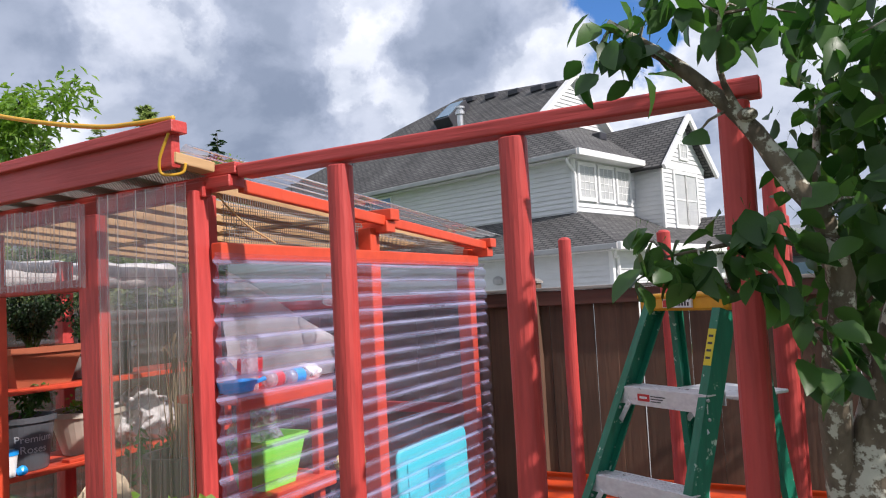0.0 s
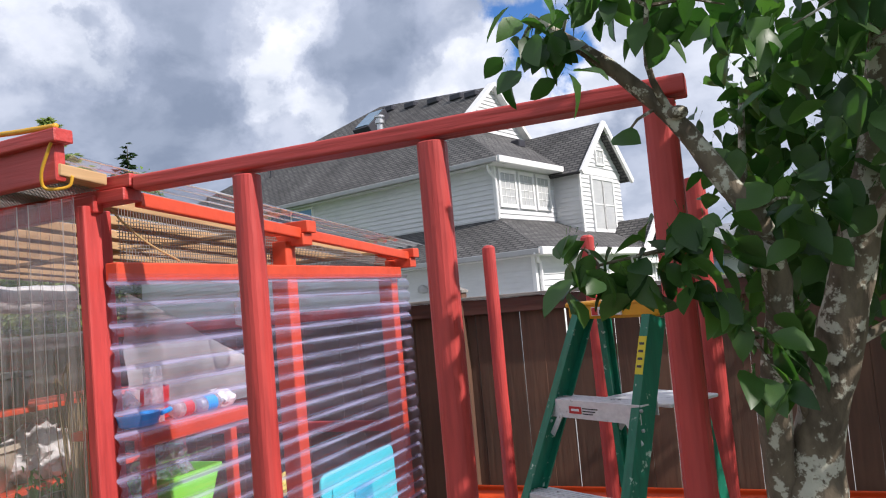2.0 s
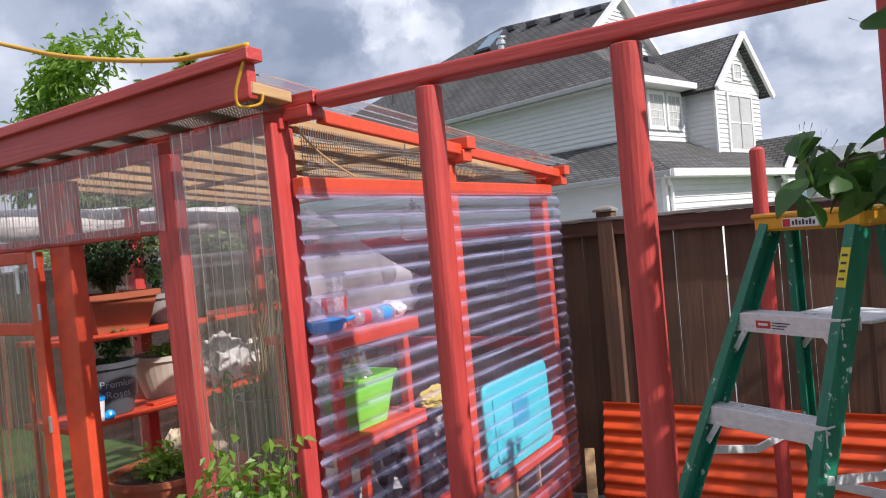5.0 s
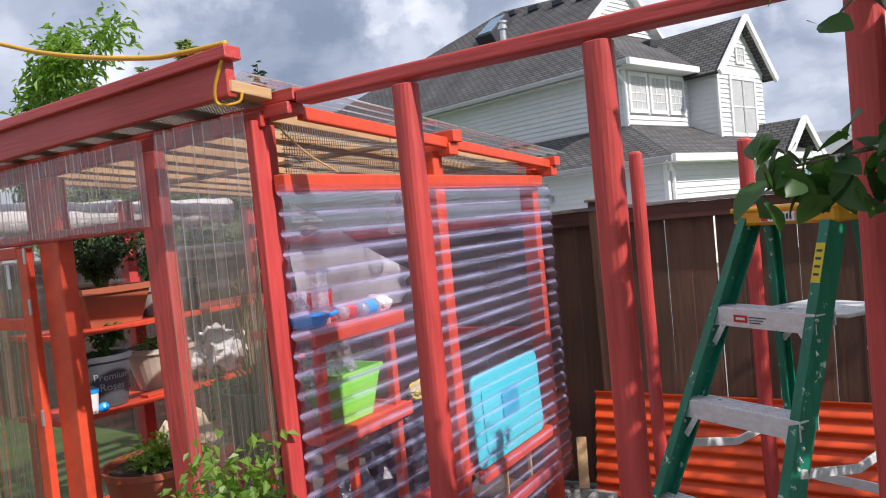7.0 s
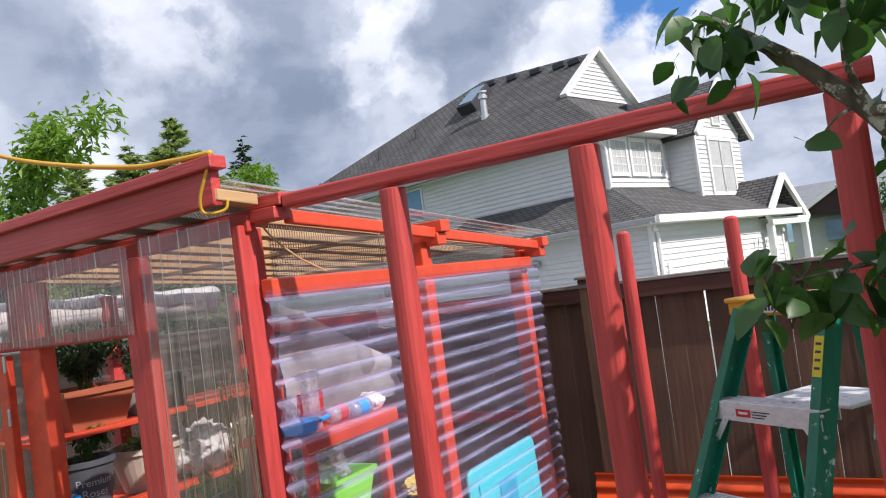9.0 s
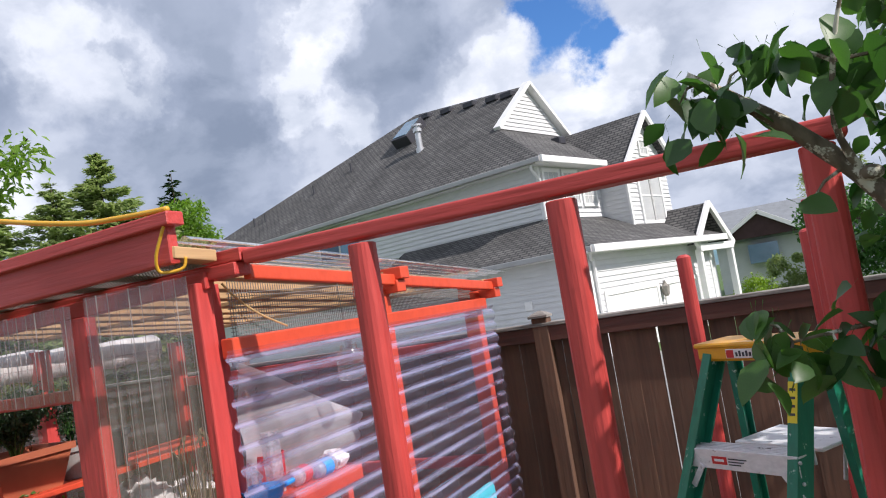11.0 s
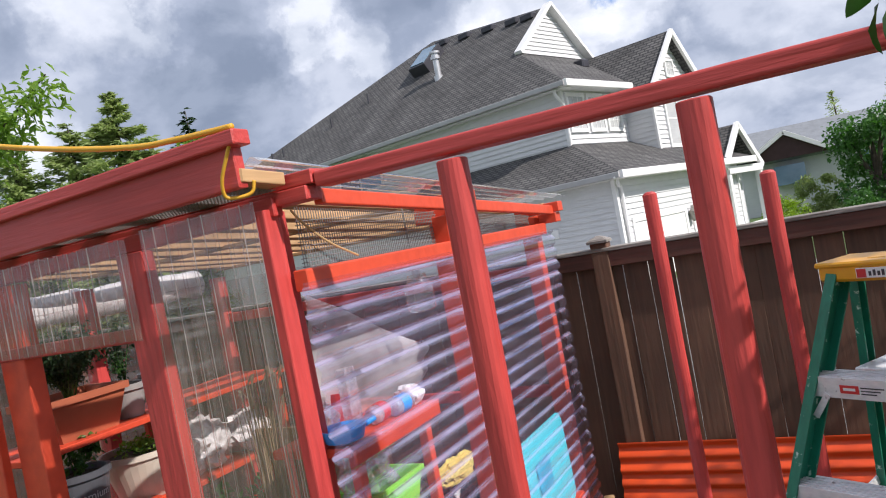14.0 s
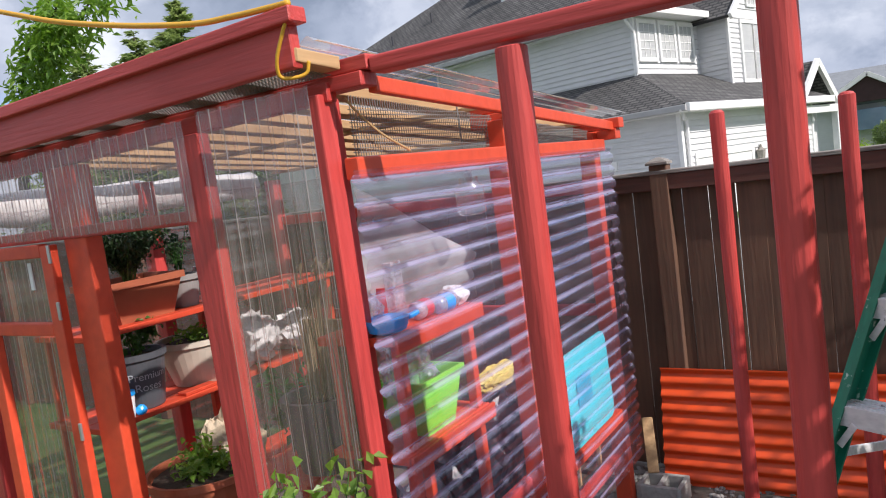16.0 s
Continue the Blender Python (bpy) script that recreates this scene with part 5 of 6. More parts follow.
for i in range(4):
    part("label_print", add_box(bmesh.new(), -0.024, -0.007, -0.0376, -0.0367, LR - 0.090 - i * 0.022, LR - 0.083 - i * 0.022, 0, fm), LABEL_DARK, fr_r)
# steps
for k, z in enumerate((1.435, 1.160, 0.865, 0.58, 0.29)):
    a, b = rail_line(z, FL, FL0), rail_line(z, FR, FR0)
    u = (b - a).normalized(); v = Vector((-u.y, u.x, 0)).normalized(); L = (b - a).length
    m = Matrix((u, v, u.cross(v))).transposed().to_4x4(); m.translation = a
    st = part("step", add_box(bmesh.new(), 0, L, -0.035, 0.045, -0.006, 0.0, 0.001, m), ALU, lad, "worn grey aluminium step with paint marks")
    part("step_lip", add_box(bmesh.new(), 0.002, L - 0.002, -0.038, -0.033, -0.055, 0.001, 0.001, m), ALU, st)
    part("step_lip", add_box(bmesh.new(), 0.002, L - 0.002, 0.043, 0.048, -0.04, 0.001, 0.001, m), ALU, st)
    bm = bmesh.new()
    for i in range(5):
        add_box(bm, 0.004, L - 0.004, -0.028 + i * 0.015, -0.024 + i * 0.015, 0, 0.0025, 0, m)
    part("tread", bm, ALU, st)
    if k == 0:
        part("danger_label", add_box(bmesh.new(), 0.085, 0.135, -0.0395, -0.0378, -0.040, -0.018, 0, m), LABEL_RED, st, "small red warning label")
        part("label_band", add_box(bmesh.new(), 0.094, 0.126, -0.0402, -0.0394, -0.032, -0.025, 0, m), LABEL_WHITE, st)
        for i in range(3):
            part("label_print", add_box(bmesh.new(), 0.14, 0.20 - 0.01 * i, -0.0395, -0.038, -0.024 - i * 0.008, -0.021 - i * 0.008, 0, m), LABEL_DARK, st)
    for s, e in ((0.004, 0.05), (L - 0.004, L - 0.05)):
        p0, p1 = m @ Vector((s, -0.041, -0.112)), m @ Vector((e, -0.041, -0.045))
        part("step_brace", bar(p0, p1, 0.004, 0.018, 0.001), ALU, st)
    for s in (-0.002, L + 0.002):
        for dz in (-0.015, -0.07):
            bm = bmesh.new()
            bmesh.ops.create_icosphere(bm, subdivisions=1, radius=0.006, matrix=m @ Matrix.Translation((s, -0.036, dz)))
            part("rivet", bm, STEEL, st)
# pail shelf behind the first step
z = 1.40
a, b = rail_line(z, BL, BL0), rail_line(z, BR, BR0)
m = Matrix((D, N, Vector((0, 0, 1)))).transposed().to_4x4(); m.translation = a + Vector((0, 0, 0)) 
sh = part("pail_shelf", add_box(bmesh.new(), 0.03, 0.33, -0.10, 0.14, -0.012, 0.0, 0.003, m), ALU, lad, "folding aluminium pail shelf")
for x in (0.06, 0.29):
    p0, p1 = m @ Vector((x, 0.08, -0.01)), rail_line(1.27, BL, BL0) + D * (0.01 if x < 0.1 else 0.32)
    part("shelf_brace", bar(p0, p1, 0.005, 0.02, 0.001), ALU, sh)
# back braces and spreaders
for z in (0.75, 0.35):
    a, b = rail_line(z, BL, BL0), rail_line(z, BR, BR0)
    part("back_brace", bar(a, b, 0.006, 0.035, 0.001), ALU, lad)
for f, f0, r, r0 in ((FL, FL0, BL, BL0), (FR, FR0, BR, BR0)):
    a, b = rail_line(1.02, f, f0), rail_line(0.98, r, r0)
    mid = (a + b) / 2 + Vector((0, 0, 0.0))
    low = mid + Vector((0, 0, -0.045))
    for p, q in ((a, a.lerp(low, 0.8)), (a.lerp(low, 0.8), low), (low, b)):
        part("spreader", bar(p, q, 0.010, 0.026, 0.002), ALU, lad, "flat aluminium spreader arm")
for p in (FL0, FR0, BL0, BR0):
    part("foot", box(p[0] - 0.03, p[0] + 0.03, p[1] - 0.04, p[1] + 0.04, 0.012, 0.05, 0.006), LABEL_DARK, lad, "black rubber foot")


# ---- inside the greenhouse: shelves ----
def shelf_unit(name, label, x0, x1, y0, y1, levels, legs, boards=3):
    t = thing(name, label, "shelf", ((x0 + x1) / 2, (y0 + y1) / 2, 0))
    w = (x1 - x0) / boards
    for z in levels:
        for i in range(boards):
            part("shelf_board", box(x0 + i * w + 0.003, x0 + (i + 1) * w - 0.003, y0, y1, z - 0.028, z, 0.003), ORANGE, t)
    for lx, ly in legs:
        part("leg", bar((lx, ly, 0.0), (lx, ly, max(levels) - 0.03), 0.036, 0.034, 0.004), ORANGE, t)
    return t


shelf_unit("plant_shelf", "orange-red slatted plant shelf along the end wall", -4.2, -3.76, 2.05, 3.75, (1.40, 0.975, 0.40), ((-3.80, 2.1), (-4.16, 2.1), (-4.16, 3.0), (-3.80, 3.7), (-4.16, 3.7)))
side = shelf_unit("side_shelf", "narrow orange-red shelf behind the clear side wall", -2.27, -1.968, 1.915, 2.434, (1.446, 1.079), ((-1.995, 1.97), (-1.995, 2.38), (-2.24, 1.97), (-2.24, 2.38)), 2)
shelf_unit("low_ledge", "low orange-red ledge by the front panel", -2.75, -2.44, 1.95, 2.35, (0.92,), ((-2.72, 1.98), (-2.47, 1.98), (-2.72, 2.32), (-2.47, 2.32)), 2)
for z in (1.446, 1.079):
    part("front_rail", box(-1.966, -1.952, 1.915, 2.44, z - 0.052, z + 0.001, 0.003), ORANGE, side)
lg = thing("lid_ledge", "short orange-red ledge board holding a lid", "ledge", (-2.07, 3.5, 0.55))
part("board", box(-1.995, -1.955, 2.96, 3.74, 0.545, 0.605, 0.004), ORANGE, lg)
for y, z in ((3.40, 0.30), (3.68, 0.20)):
    part("stick", bar((-2.09, y, z), (-2.09, y + 0.01, 0.56), 0.022, 0.018, 0.004), RAW, lg, "thin bare wooden stick")


# ---- pots and plants ----
def pot(name, label, at, r0, r1, h, mat, rim=0.012, soil=True, squash=1.0, group=""):
    x, y, z = at
    t = thing(name, label, "plant pot", at, group=group)
    bm = lathe([(r0 * 0.96, 0), (r0, 0.006), (r1, h - 0.03), (r1 + rim, h - 0.028), (r1 + rim, h), (r1 - 0.006, h), (r1 - 0.012, h - 0.035)], 32, at, squash)
    part("body", bm, mat, t, smooth=False)
    if soil:
        part("soil", lathe([(r1 - 0.010, h - 0.04), (r1 - 0.02, h - 0.028), (0.01, h - 0.018)], 20, at, squash), SOIL, t)
    return t


def leafy(name, label, at, spread, height, count, size, mat, stems=9, seed=5, category="plant", flat=0.7, droop=0.0):
    """A potted plant: stems that fan out and small leaves along them."""
    rnd = random.Random(seed)
    t = thing(name, label, category, at)
    base, spots = Vector(at), []
    bm = bmesh.new()
    for s in range(stems):
        a, lean = rnd.uniform(0, 6.28), rnd.uniform(0.2, 1.0)
        tip = base + Vector((math.cos(a) * spread * lean, math.sin(a) * spread * lean, height * rnd.uniform(0.65, 1.0)))
        mid = base.lerp(tip, 0.5) + Vector((0, 0, height * 0.12))
        add_tube(bm, [base + Vector((rnd.uniform(-0.02, 0.02), rnd.uniform(-0.02, 0.02), -0.01)), mid, tip], [0.004, 0.003, 0.0015], 5)
        for i in range(count // stems):
            f = rnd.uniform(0.25, 1.05)
            p = (base.lerp(mid, f * 2) if f < 0.5 else mid.lerp(tip, f * 2 - 1))
            spots.append(p + Vector((rnd.gauss(0, 1), rnd.gauss(0, 1), rnd.gauss(0, 1) - droop)) * size * 0.7)
    part("stems", bm, LEAF_BUSH, t)
    mesh_part("foliage", scatter_leaves(spots, size, flat), mat, t)
    return t


pr = pot("plant_pot", "charcoal plastic rose pot with pale lettering on the shelf", (-3.90, 2.36, 0.975), 0.108, 0.138, 0.275, BLACKPOT)


def wrapped_text(words, size, centre, radius, heading, z, taper, parent, name):
    """Lettering bent round a tapered pot."""
    cu = bpy.data.curves.new(name, "FONT")
    cu.body, cu.size, cu.align_x, cu.extrude = words, size, "CENTER", 0.0004
    tmp = bpy.data.objects.new(name, cu)
    me = bpy.data.meshes.new_from_object(tmp)
    bpy.data.objects.remove(tmp)
    bpy.data.curves.remove(cu)
    for v in me.vertices:
        r = radius + taper * (v.co.y) + 0.0012 + v.co.z
        a = heading + v.co.x / radius
        v.co = (centre[0] + r * math.cos(a), centre[1] + r * math.sin(a), z + v.co.y)
    return mesh_part(name, me, LETTER, parent)


HEAD = math.atan2(0.24 - 2.36, -0.65 + 3.90) - 0.05
wrapped_text("Premium", 0.052, (-3.90, 2.36), 0.1265, HEAD + 0.42, 1.125, 0.11, pr, "lettering")
wrapped_text("Roses", 0.054, (-3.90, 2.36), 0.1205, HEAD + 0.40, 1.070, 0.11, pr, "lettering")
mesh_part("emblem", (lambda b: (lambda me: (b.to_mesh(me), b.free(), me)[2])(bpy.data.meshes.new("emblem")))(lathe([(0.013, 0), (0.015, 0.003), (0.004, 0.004)], 10, (-3.90 + 0.124 * math.cos(HEAD - 0.42), 2.36 + 0.124 * math.sin(HEAD - 0.42), 1.10))), LETTER, pr)
leafy("rose_plant", "young green rose plant in the charcoal pot", (-3.90, 2.36, 1.225), 0.13, 0.20, 260, 0.036, LEAF_BUSH, 8, 21)
pot("plant_pot", "wide cream plastic pot on the shelf", (-3.97, 2.77, 0.975), 0.13, 0.195, 0.245, CREAM)
leafy("seedlings", "low green seedlings in the cream pot", (-3.97, 2.77, 1.19), 0.17, 0.09, 220, 0.032, LEAF_BRIGHT, 10, 22)
# rectangular planter
pl = thing("planter", "rectangular terracotta planter on the upper shelf", "planter", (-3.95, 2.43, 1.40))
bm = bmesh.new()
loops = []
for zz, a, b in ((0.0, 0.115, 0.135), (0.17, 0.15, 0.175), (0.172, 0.165, 0.19), (0.205, 0.165, 0.19), (0.205, 0.15, 0.175), (0.17, 0.145, 0.17)):
    loops.append([bm.verts.new((-3.95 + sx_ * a, 2.43 + sy_ * b * 1.1, 1.40 + zz)) for sx_, sy_ in ((-1, -1), (1, -1), (1, 1), (-1, 1))])
for a, b in zip(loops, loops[1:]):
    for k in range(4):
        bm.faces.new((a[k], a[(k + 1) % 4], b[(k + 1) % 4], b[k]))
bm.faces.new(loops[0][::-1]); bm.faces.new(loops[-1])
part("body", bm, TERRA, pl)
leafy("shrub", "dark fine-leaved bushy shrub in the terracotta planter", (-3.95, 2.43, 1.58), 0.30, 0.34, 5200, 0.022, SHRUB, 34, 23)
pot("plant_pot", "small grey plastic pot on the upper shelf", (-3.93, 2.73, 1.40), 0.066, 0.085, 0.17, GREYPOT)
leafy("sprig", "sparse dark-leaved sprig in the grey pot", (-3.93, 2.73, 1.545), 0.10, 0.30, 360, 0.022, SHRUB, 10, 24)
pot("plant_pot", "black plastic pot at the end of the upper shelf", (-3.93, 2.95, 1.40), 0.08, 0.10, 0.19, BLACKPOT)
pot("plant_pot", "large round terracotta pot with orange seedlings", (-3.42, 2.30, 0.425), 0.20, 0.255, 0.32, TERRA)
leafy("seedlings", "green and orange seedlings in the terracotta pot", (-3.42, 2.30, 0.71), 0.22, 0.11, 420, 0.042, LEAF_BRIGHT, 14, 25)
st = thing("stool", "low orange-red stool under a pot", "stool", (-3.42, 2.30, 0))
part("seat", box(-3.66, -3.18, 2.08, 2.52, 0.395, 0.425, 0.004), ORANGE, st)
for lx in (-3.63, -3.21):
    for ly in (2.11, 2.49):
        part("leg", bar((lx, ly, 0), (lx, ly, 0.395), 0.04, 0.04, 0.004), RED, st)
pot("plant_pot", "black plastic pot of dry stalks by the front panel", (-2.48, 2.12, 0.92), 0.105, 0.135, 0.27, BLACKPOT)


def stalks(name, label, at, spread, height, count, lean, mat, seed, r=0.0022, tuft=False):
    rnd = random.Random(seed)
    t = thing(name, label, "plant", at)
    bm = bmesh.new()
    for i in range(count):
        a, f = rnd.uniform(0, 6.28), rnd.random() ** 0.5
        p = Vector(at) + Vector((math.cos(a), math.sin(a), 0)) * spread * f
        q = p + Vector((math.cos(a) * lean * f + rnd.uniform(-0.02, 0.02), math.sin(a) * lean * f + rnd.uniform(-0.02, 0.02), height * rnd.uniform(0.7, 1.0)))
        add_tube(bm, [p, p.lerp(q, 0.5) + Vector((rnd.uniform(-0.01, 0.01), rnd.uniform(-0.01, 0.01), 0.01)), q], [r, r * 0.9, r * 0.4], 4)
        if tuft and i % 3 == 0:
            add_tube(bm, [q - Vector((0, 0, 0.05)), q + Vector((rnd.uniform(-0.02, 0.02), rnd.uniform(-0.02, 0.02), 0.01)), q + Vector((rnd.uniform(-0.03, 0.03), rnd.uniform(-0.03, 0.03), -0.02))], [0.002, 0.008, 0.002], 5)
    tagged(part("stalk_bundle", bm, mat, t), kind="stuff")
    return t


stalks("dry_grass", "dry straw-coloured grass stalks in the black pot", (-2.48, 2.12, 1.17), 0.05, 0.50, 42, 0.05, STRAW, 31, 0.0024, True)
stalks("reed_bundle", "bundle of bare pale canes beside the corner post", (-2.17, 1.95, 0.0), 0.045, 1.50, 24, 0.01, STRAW, 32, 0.0045)
leafy("spiky_plant", "grey-green spiky-leaved plant near the front panel", (-2.72, 2.2, 0.93), 0.10, 0.30, 150, 0.05, LEAF_BUSH, 10, 33)
pot("plant_pot", "terracotta pot low by the front panel", (-2.52, 2.1, 0.30), 0.10, 0.13, 0.24, TERRA)
bm = box(-2.60, -2.36, 2.20, 2.215, 1.0, 1.44, 0.002)
lone("cardboard_sheet", bm, BROWN, "brown cardboard sheet standing behind the canes", "cardboard", (-2.48, 2.21, 0.93))


def crumpled(name, label, category, at, size, mat, seed, detail=3, rough=0.25, under=0.0):
    """A soft crumpled lump, flat where it rests."""
    bm = bmesh.new()
    bmesh.ops.create_icosphere(bm, subdivisions=detail, radius=1)
    off = Vector((seed * 3.1, seed * 1.7, seed))
    for v in bm.verts:
        d = 1 + rough * noise.noise(v.co * 2.2 + off) + rough * 0.6 * noise.noise(v.co * 5.5 + off)
        v.co = Vector((v.co.x * size[0] * d, v.co.y * size[1] * d, max(v.co.z * size[2] * d, -size[2] * 0.8)))
    z0 = min(v.co.z for v in bm.verts)
    bmesh.ops.translate(bm, verts=bm.verts, vec=Vector(at) + Vector((0, 0, -z0)))
    return lone(name, bm, mat, label, category, at, smooth=False)


crumpled("plastic_bag", "crumpled white plastic bags on the plant shelf", "bag", (-3.95, 3.10, 0.975), (0.14, 0.20, 0.17), PAPER, 41, 4, 0.4)
crumpled("plastic_bag", "crumpled white plastic bag on the plant shelf", "bag", (-3.93, 3.48, 0.975), (0.13, 0.15, 0.13), PAPER, 42, 4, 0.4)
crumpled("cloth_bag", "cream cloth bag hanging half open under the shelf", "bag", (-3.62, 2.62, 0.45), (0.14, 0.16, 0.24), CLOTH, 43, 4, 0.35)
crumpled("dark_bag", "black plastic sack slumped behind the side wall", "bag", (-2.42, 3.10, 0.25), (0.20, 0.30, 0.36), DARKBAG, 44, 4, 0.35)
crumpled("dark_bag", "black plastic sack on the floor by the shelf", "bag", (-2.50, 2.60, 0.0), (0.22, 0.34, 0.34), DARKBAG, 45, 4, 0.35)
bm = box(-2.66, -2.2, 2.84, 3.42, 0.0, 0.25, 0.006)
lone("crate", bm, TEAL_DARK, "dark turquoise crate on the floor", "crate", (-2.43, 3.1, 0.0))
crumpled("yellow_cloth", "pale yellow crumpled cloth on top of a sack", "cloth", (-2.28, 3.05, 0.93), (0.05, 0.17, 0.055), YELLOWBAG, 46, 4, 0.35)
cupt = thing("cup", "white cup with a blue lid on the shelf edge", "cup", (-3.79, 2.205, 0.975))
part("body", lathe([(0.032, 0), (0.042, 0.11), (0.038, 0.11)], 16, (-3.79, 2.205, 0.975)), WHITE, cupt)
part("lid", lathe([(0.046, 0.108), (0.046, 0.126), (0.02, 0.132)], 16, (-3.79, 2.205, 0.975)), BLUE, cupt, "blue lid")
crumpled("blue_toy", "small light blue plastic lump on the shelf", "toy", (-3.77, 2.262, 0.975), (0.022, 0.03, 0.026), BLUE, 47, 2, 0.3)
lone("red_offcut", box(-3.84, -3.77, 2.52, 2.72, 0.975, 0.993, 0.003), ORANGE, "small red wood offcut on the shelf", "offcut", (-3.8, 2.62, 0.975))

# things on the side shelf
gb = thing("planter_box", "lime green plastic planter box behind the clear wall", "planter", (-2.09, 2.153, 1.079))
bm = bmesh.new()
loops = []
for zz, a, b in ((0.0, 0.070, 0.088), (0.205, 0.095, 0.128), (0.207, 0.105, 0.138), (0.228, 0.105, 0.138), (0.228, 0.095, 0.128), (0.02, 0.066, 0.084)):
    loops.append([bm.verts.new((-2.072 + sx_ * a * 0.95, 2.165 + sy_ * b * 0.95, 1.079 + zz * 0.82)) for sx_, sy_ in ((-1, -1), (1, -1), (1, 1), (-1, 1))])
for a, b in zip(loops, loops[1:]):
    for k in range(4):
        bm.faces.new((a[k], a[(k + 1) % 4], b[(k + 1) % 4], b[k]))
bm.faces.new(loops[0][::-1]); bm.faces.new(loops[-1])
part("body", bm, LIME, gb)
crumpled("clear_bag", "crumpled clear plastic bag in the green planter", "bag", (-2.09, 2.14, 1.17), (0.078, 0.10, 0.12), BAGFILM, 51, 4, 0.5)
dish = thing("blue_scoop", "bright blue plastic scoop on the side shelf", "scoop", (-2.022, 1.985, 1.446))
part("bowl", lathe([(0.03, 0), (0.06, 0.012), (0.072, 0.05), (0.068, 0.05), (0.05, 0.014)], 20, (-2.025, 1.970, 1.447), 1.0), BLUE, dish)
part("grip", bar((-1.985, 2.02, 1.485), (-1.962, 2.055, 1.498), 0.024, 0.014, 0.004), BLUE, dish)
crumpled("clear_bag", "clear plastic bag lying over the blue scoop", "bag", (-2.09, 1.99, 1.45), (0.03, 0.05, 0.06), BAGFILM, 52, 3, 0.4)
lone("carton", box(-2.075, -2.035, 2.045, 2.10, 1.446, 1.655, 0.004), FROST, "tall narrow frosted carton on the side shelf", "carton", (-2.055, 2.07, 1.446))
for (x, y), turn, mats, lab in (((-2.03, 2.185), 6, (FROST, LABEL_RED), "frosted bottle with a red label lying down"), ((-2.01, 2.275), -4, (FROST, BLUE), "frosted bottle with a blue label lying down")):
    b = thing("bottle", lab, "bottle", (x, y, 1.446))
    lay = Matrix.Translation((x, y - 0.05, 1.4775)) @ Matrix.Rotation(radians(turn), 4, "Z") @ Matrix.Rotation(radians(-90), 4, "X")
    for nm, prof, mt in (("body", [(0.026, 0), (0.031, 0.006), (0.031, 0.095), (0.012, 0.12), (0.012, 0.135)], mats[0]), ("label", [(0.0315, 0.03), (0.0322, 0.032), (0.0322, 0.075), (0.0315, 0.077)], mats[1]), ("cap", [(0.015, 0.133), (0.015, 0.155), (0.011, 0.157)], WHITE)):
        bm = lathe(prof, 18); bm.transform(lay)
        part(nm, bm, mt, b, smooth=nm == "body")
crumpled("white_bag", "small white crumpled bag on the side shelf", "bag", (-2.035, 2.385, 1.446), (0.05, 0.055, 0.04), PAPER, 53, 3, 0.3)
lone("red_tub", lathe([(0.05, 0), (0.055, 0.11), (0.05, 0.11), (0.047, 0.02)], 18, (-2.18, 2.20, 1.446)), LABEL_RED, "red plastic tub on the side shelf", "tub", (-2.18, 2.20, 1.446))

# turquoise lid standing on its ledge
ld = thing("storage_lid", "turquoise plastic storage-box lid standing on edge", "lid", (-1.975, 3.30, 0.605))


def rounded_panel(x, y0, y1, z0, z1, r, d0, d1, lean=0.0):
    bm = bmesh.new()
    ring = []
    for cy, cz, a0 in ((y1 - r, z1 - r, 0), (y0 + r, z1 - r, 90), (y0 + r, z0 + r, 180), (y1 - r, z0 + r, 270)):
        for i in range(5):
            a = radians(a0 + 22.5 * i)
            ring.append((cy + r * math.cos(a), cz + r * math.sin(a)))
    sides = []
    for d, k in ((d0, 0.97), (d0 + (d1 - d0) * 0.3, 1.0), (d1 - (d1 - d0) * 0.3, 1.0), (d1, 0.97)):
        cy, cz = (y0 + y1) / 2, (z0 + z1) / 2
        sides.append([bm.verts.new((x + d - lean * (z - z0), cy + (y - cy) * k, cz + (z - cz) * k)) for y, z in ring])
    for a, b in zip(sides, sides[1:]):
        for i in range(len(ring)):
            j = (i + 1) % len(ring)
            bm.faces.new((a[i], a[j], b[j], b[i]))
    bm.faces.new(sides[0][::-1]); bm.faces.new(sides[-1])
    bmesh.ops.recalc_face_normals(bm, faces=bm.faces)
    return bm


part("panel", rounded_panel(-1.966, 2.945, 3.665, 0.607, 1.045, 0.05, -0.02, 0.0, 0.03), TEAL, ld)
part("raised_field", rounded_panel(-1.966, 3.02, 3.59, 0.665, 0.985, 0.03, 0.0, 0.006, 0.03), TEAL, ld)
part("label", rounded_panel(-1.966, 3.20, 3.37, 0.79, 0.93, 0.008, 0.005, 0.009, 0.03), TEAL_DARK, ld, "darker turquoise square")

# netting, jar lamp, wires
bm = bmesh.new()
corners = [Vector(c) for c in ((-2.19, 2.10, 1.905), (-2.19, 2.08, 1.447), (-2.21, 2.80, 1.43), (-2.21, 2.87, 1.57))]
n = 10
grid = [[corners[0].lerp(corners[3], j / n).lerp(corners[1].lerp(corners[2], j / n), i / n) + Vector((0.012 * math.sin(i * 1.1 + j * 0.7), 0, 0)) for j in range(n + 1)] for i in range(n + 1)]
vs = [[bm.verts.new(p) for p in row] for row in grid]
for i in range(n):
    for j in range(n):
        bm.faces.new((vs[i][j], vs[i + 1][j], vs[i + 1][j + 1], vs[i][j + 1]))
lone("garden_netting", bm, NET, "pale translucent netting hung behind the clear wall", "netting", (-2.19, 2.3, 1.446), smooth=True)
jl = thing("jar_lamp", "clear glass jar lamp hanging from the rafters", "lamp", (-2.03, 2.58, 1.746))
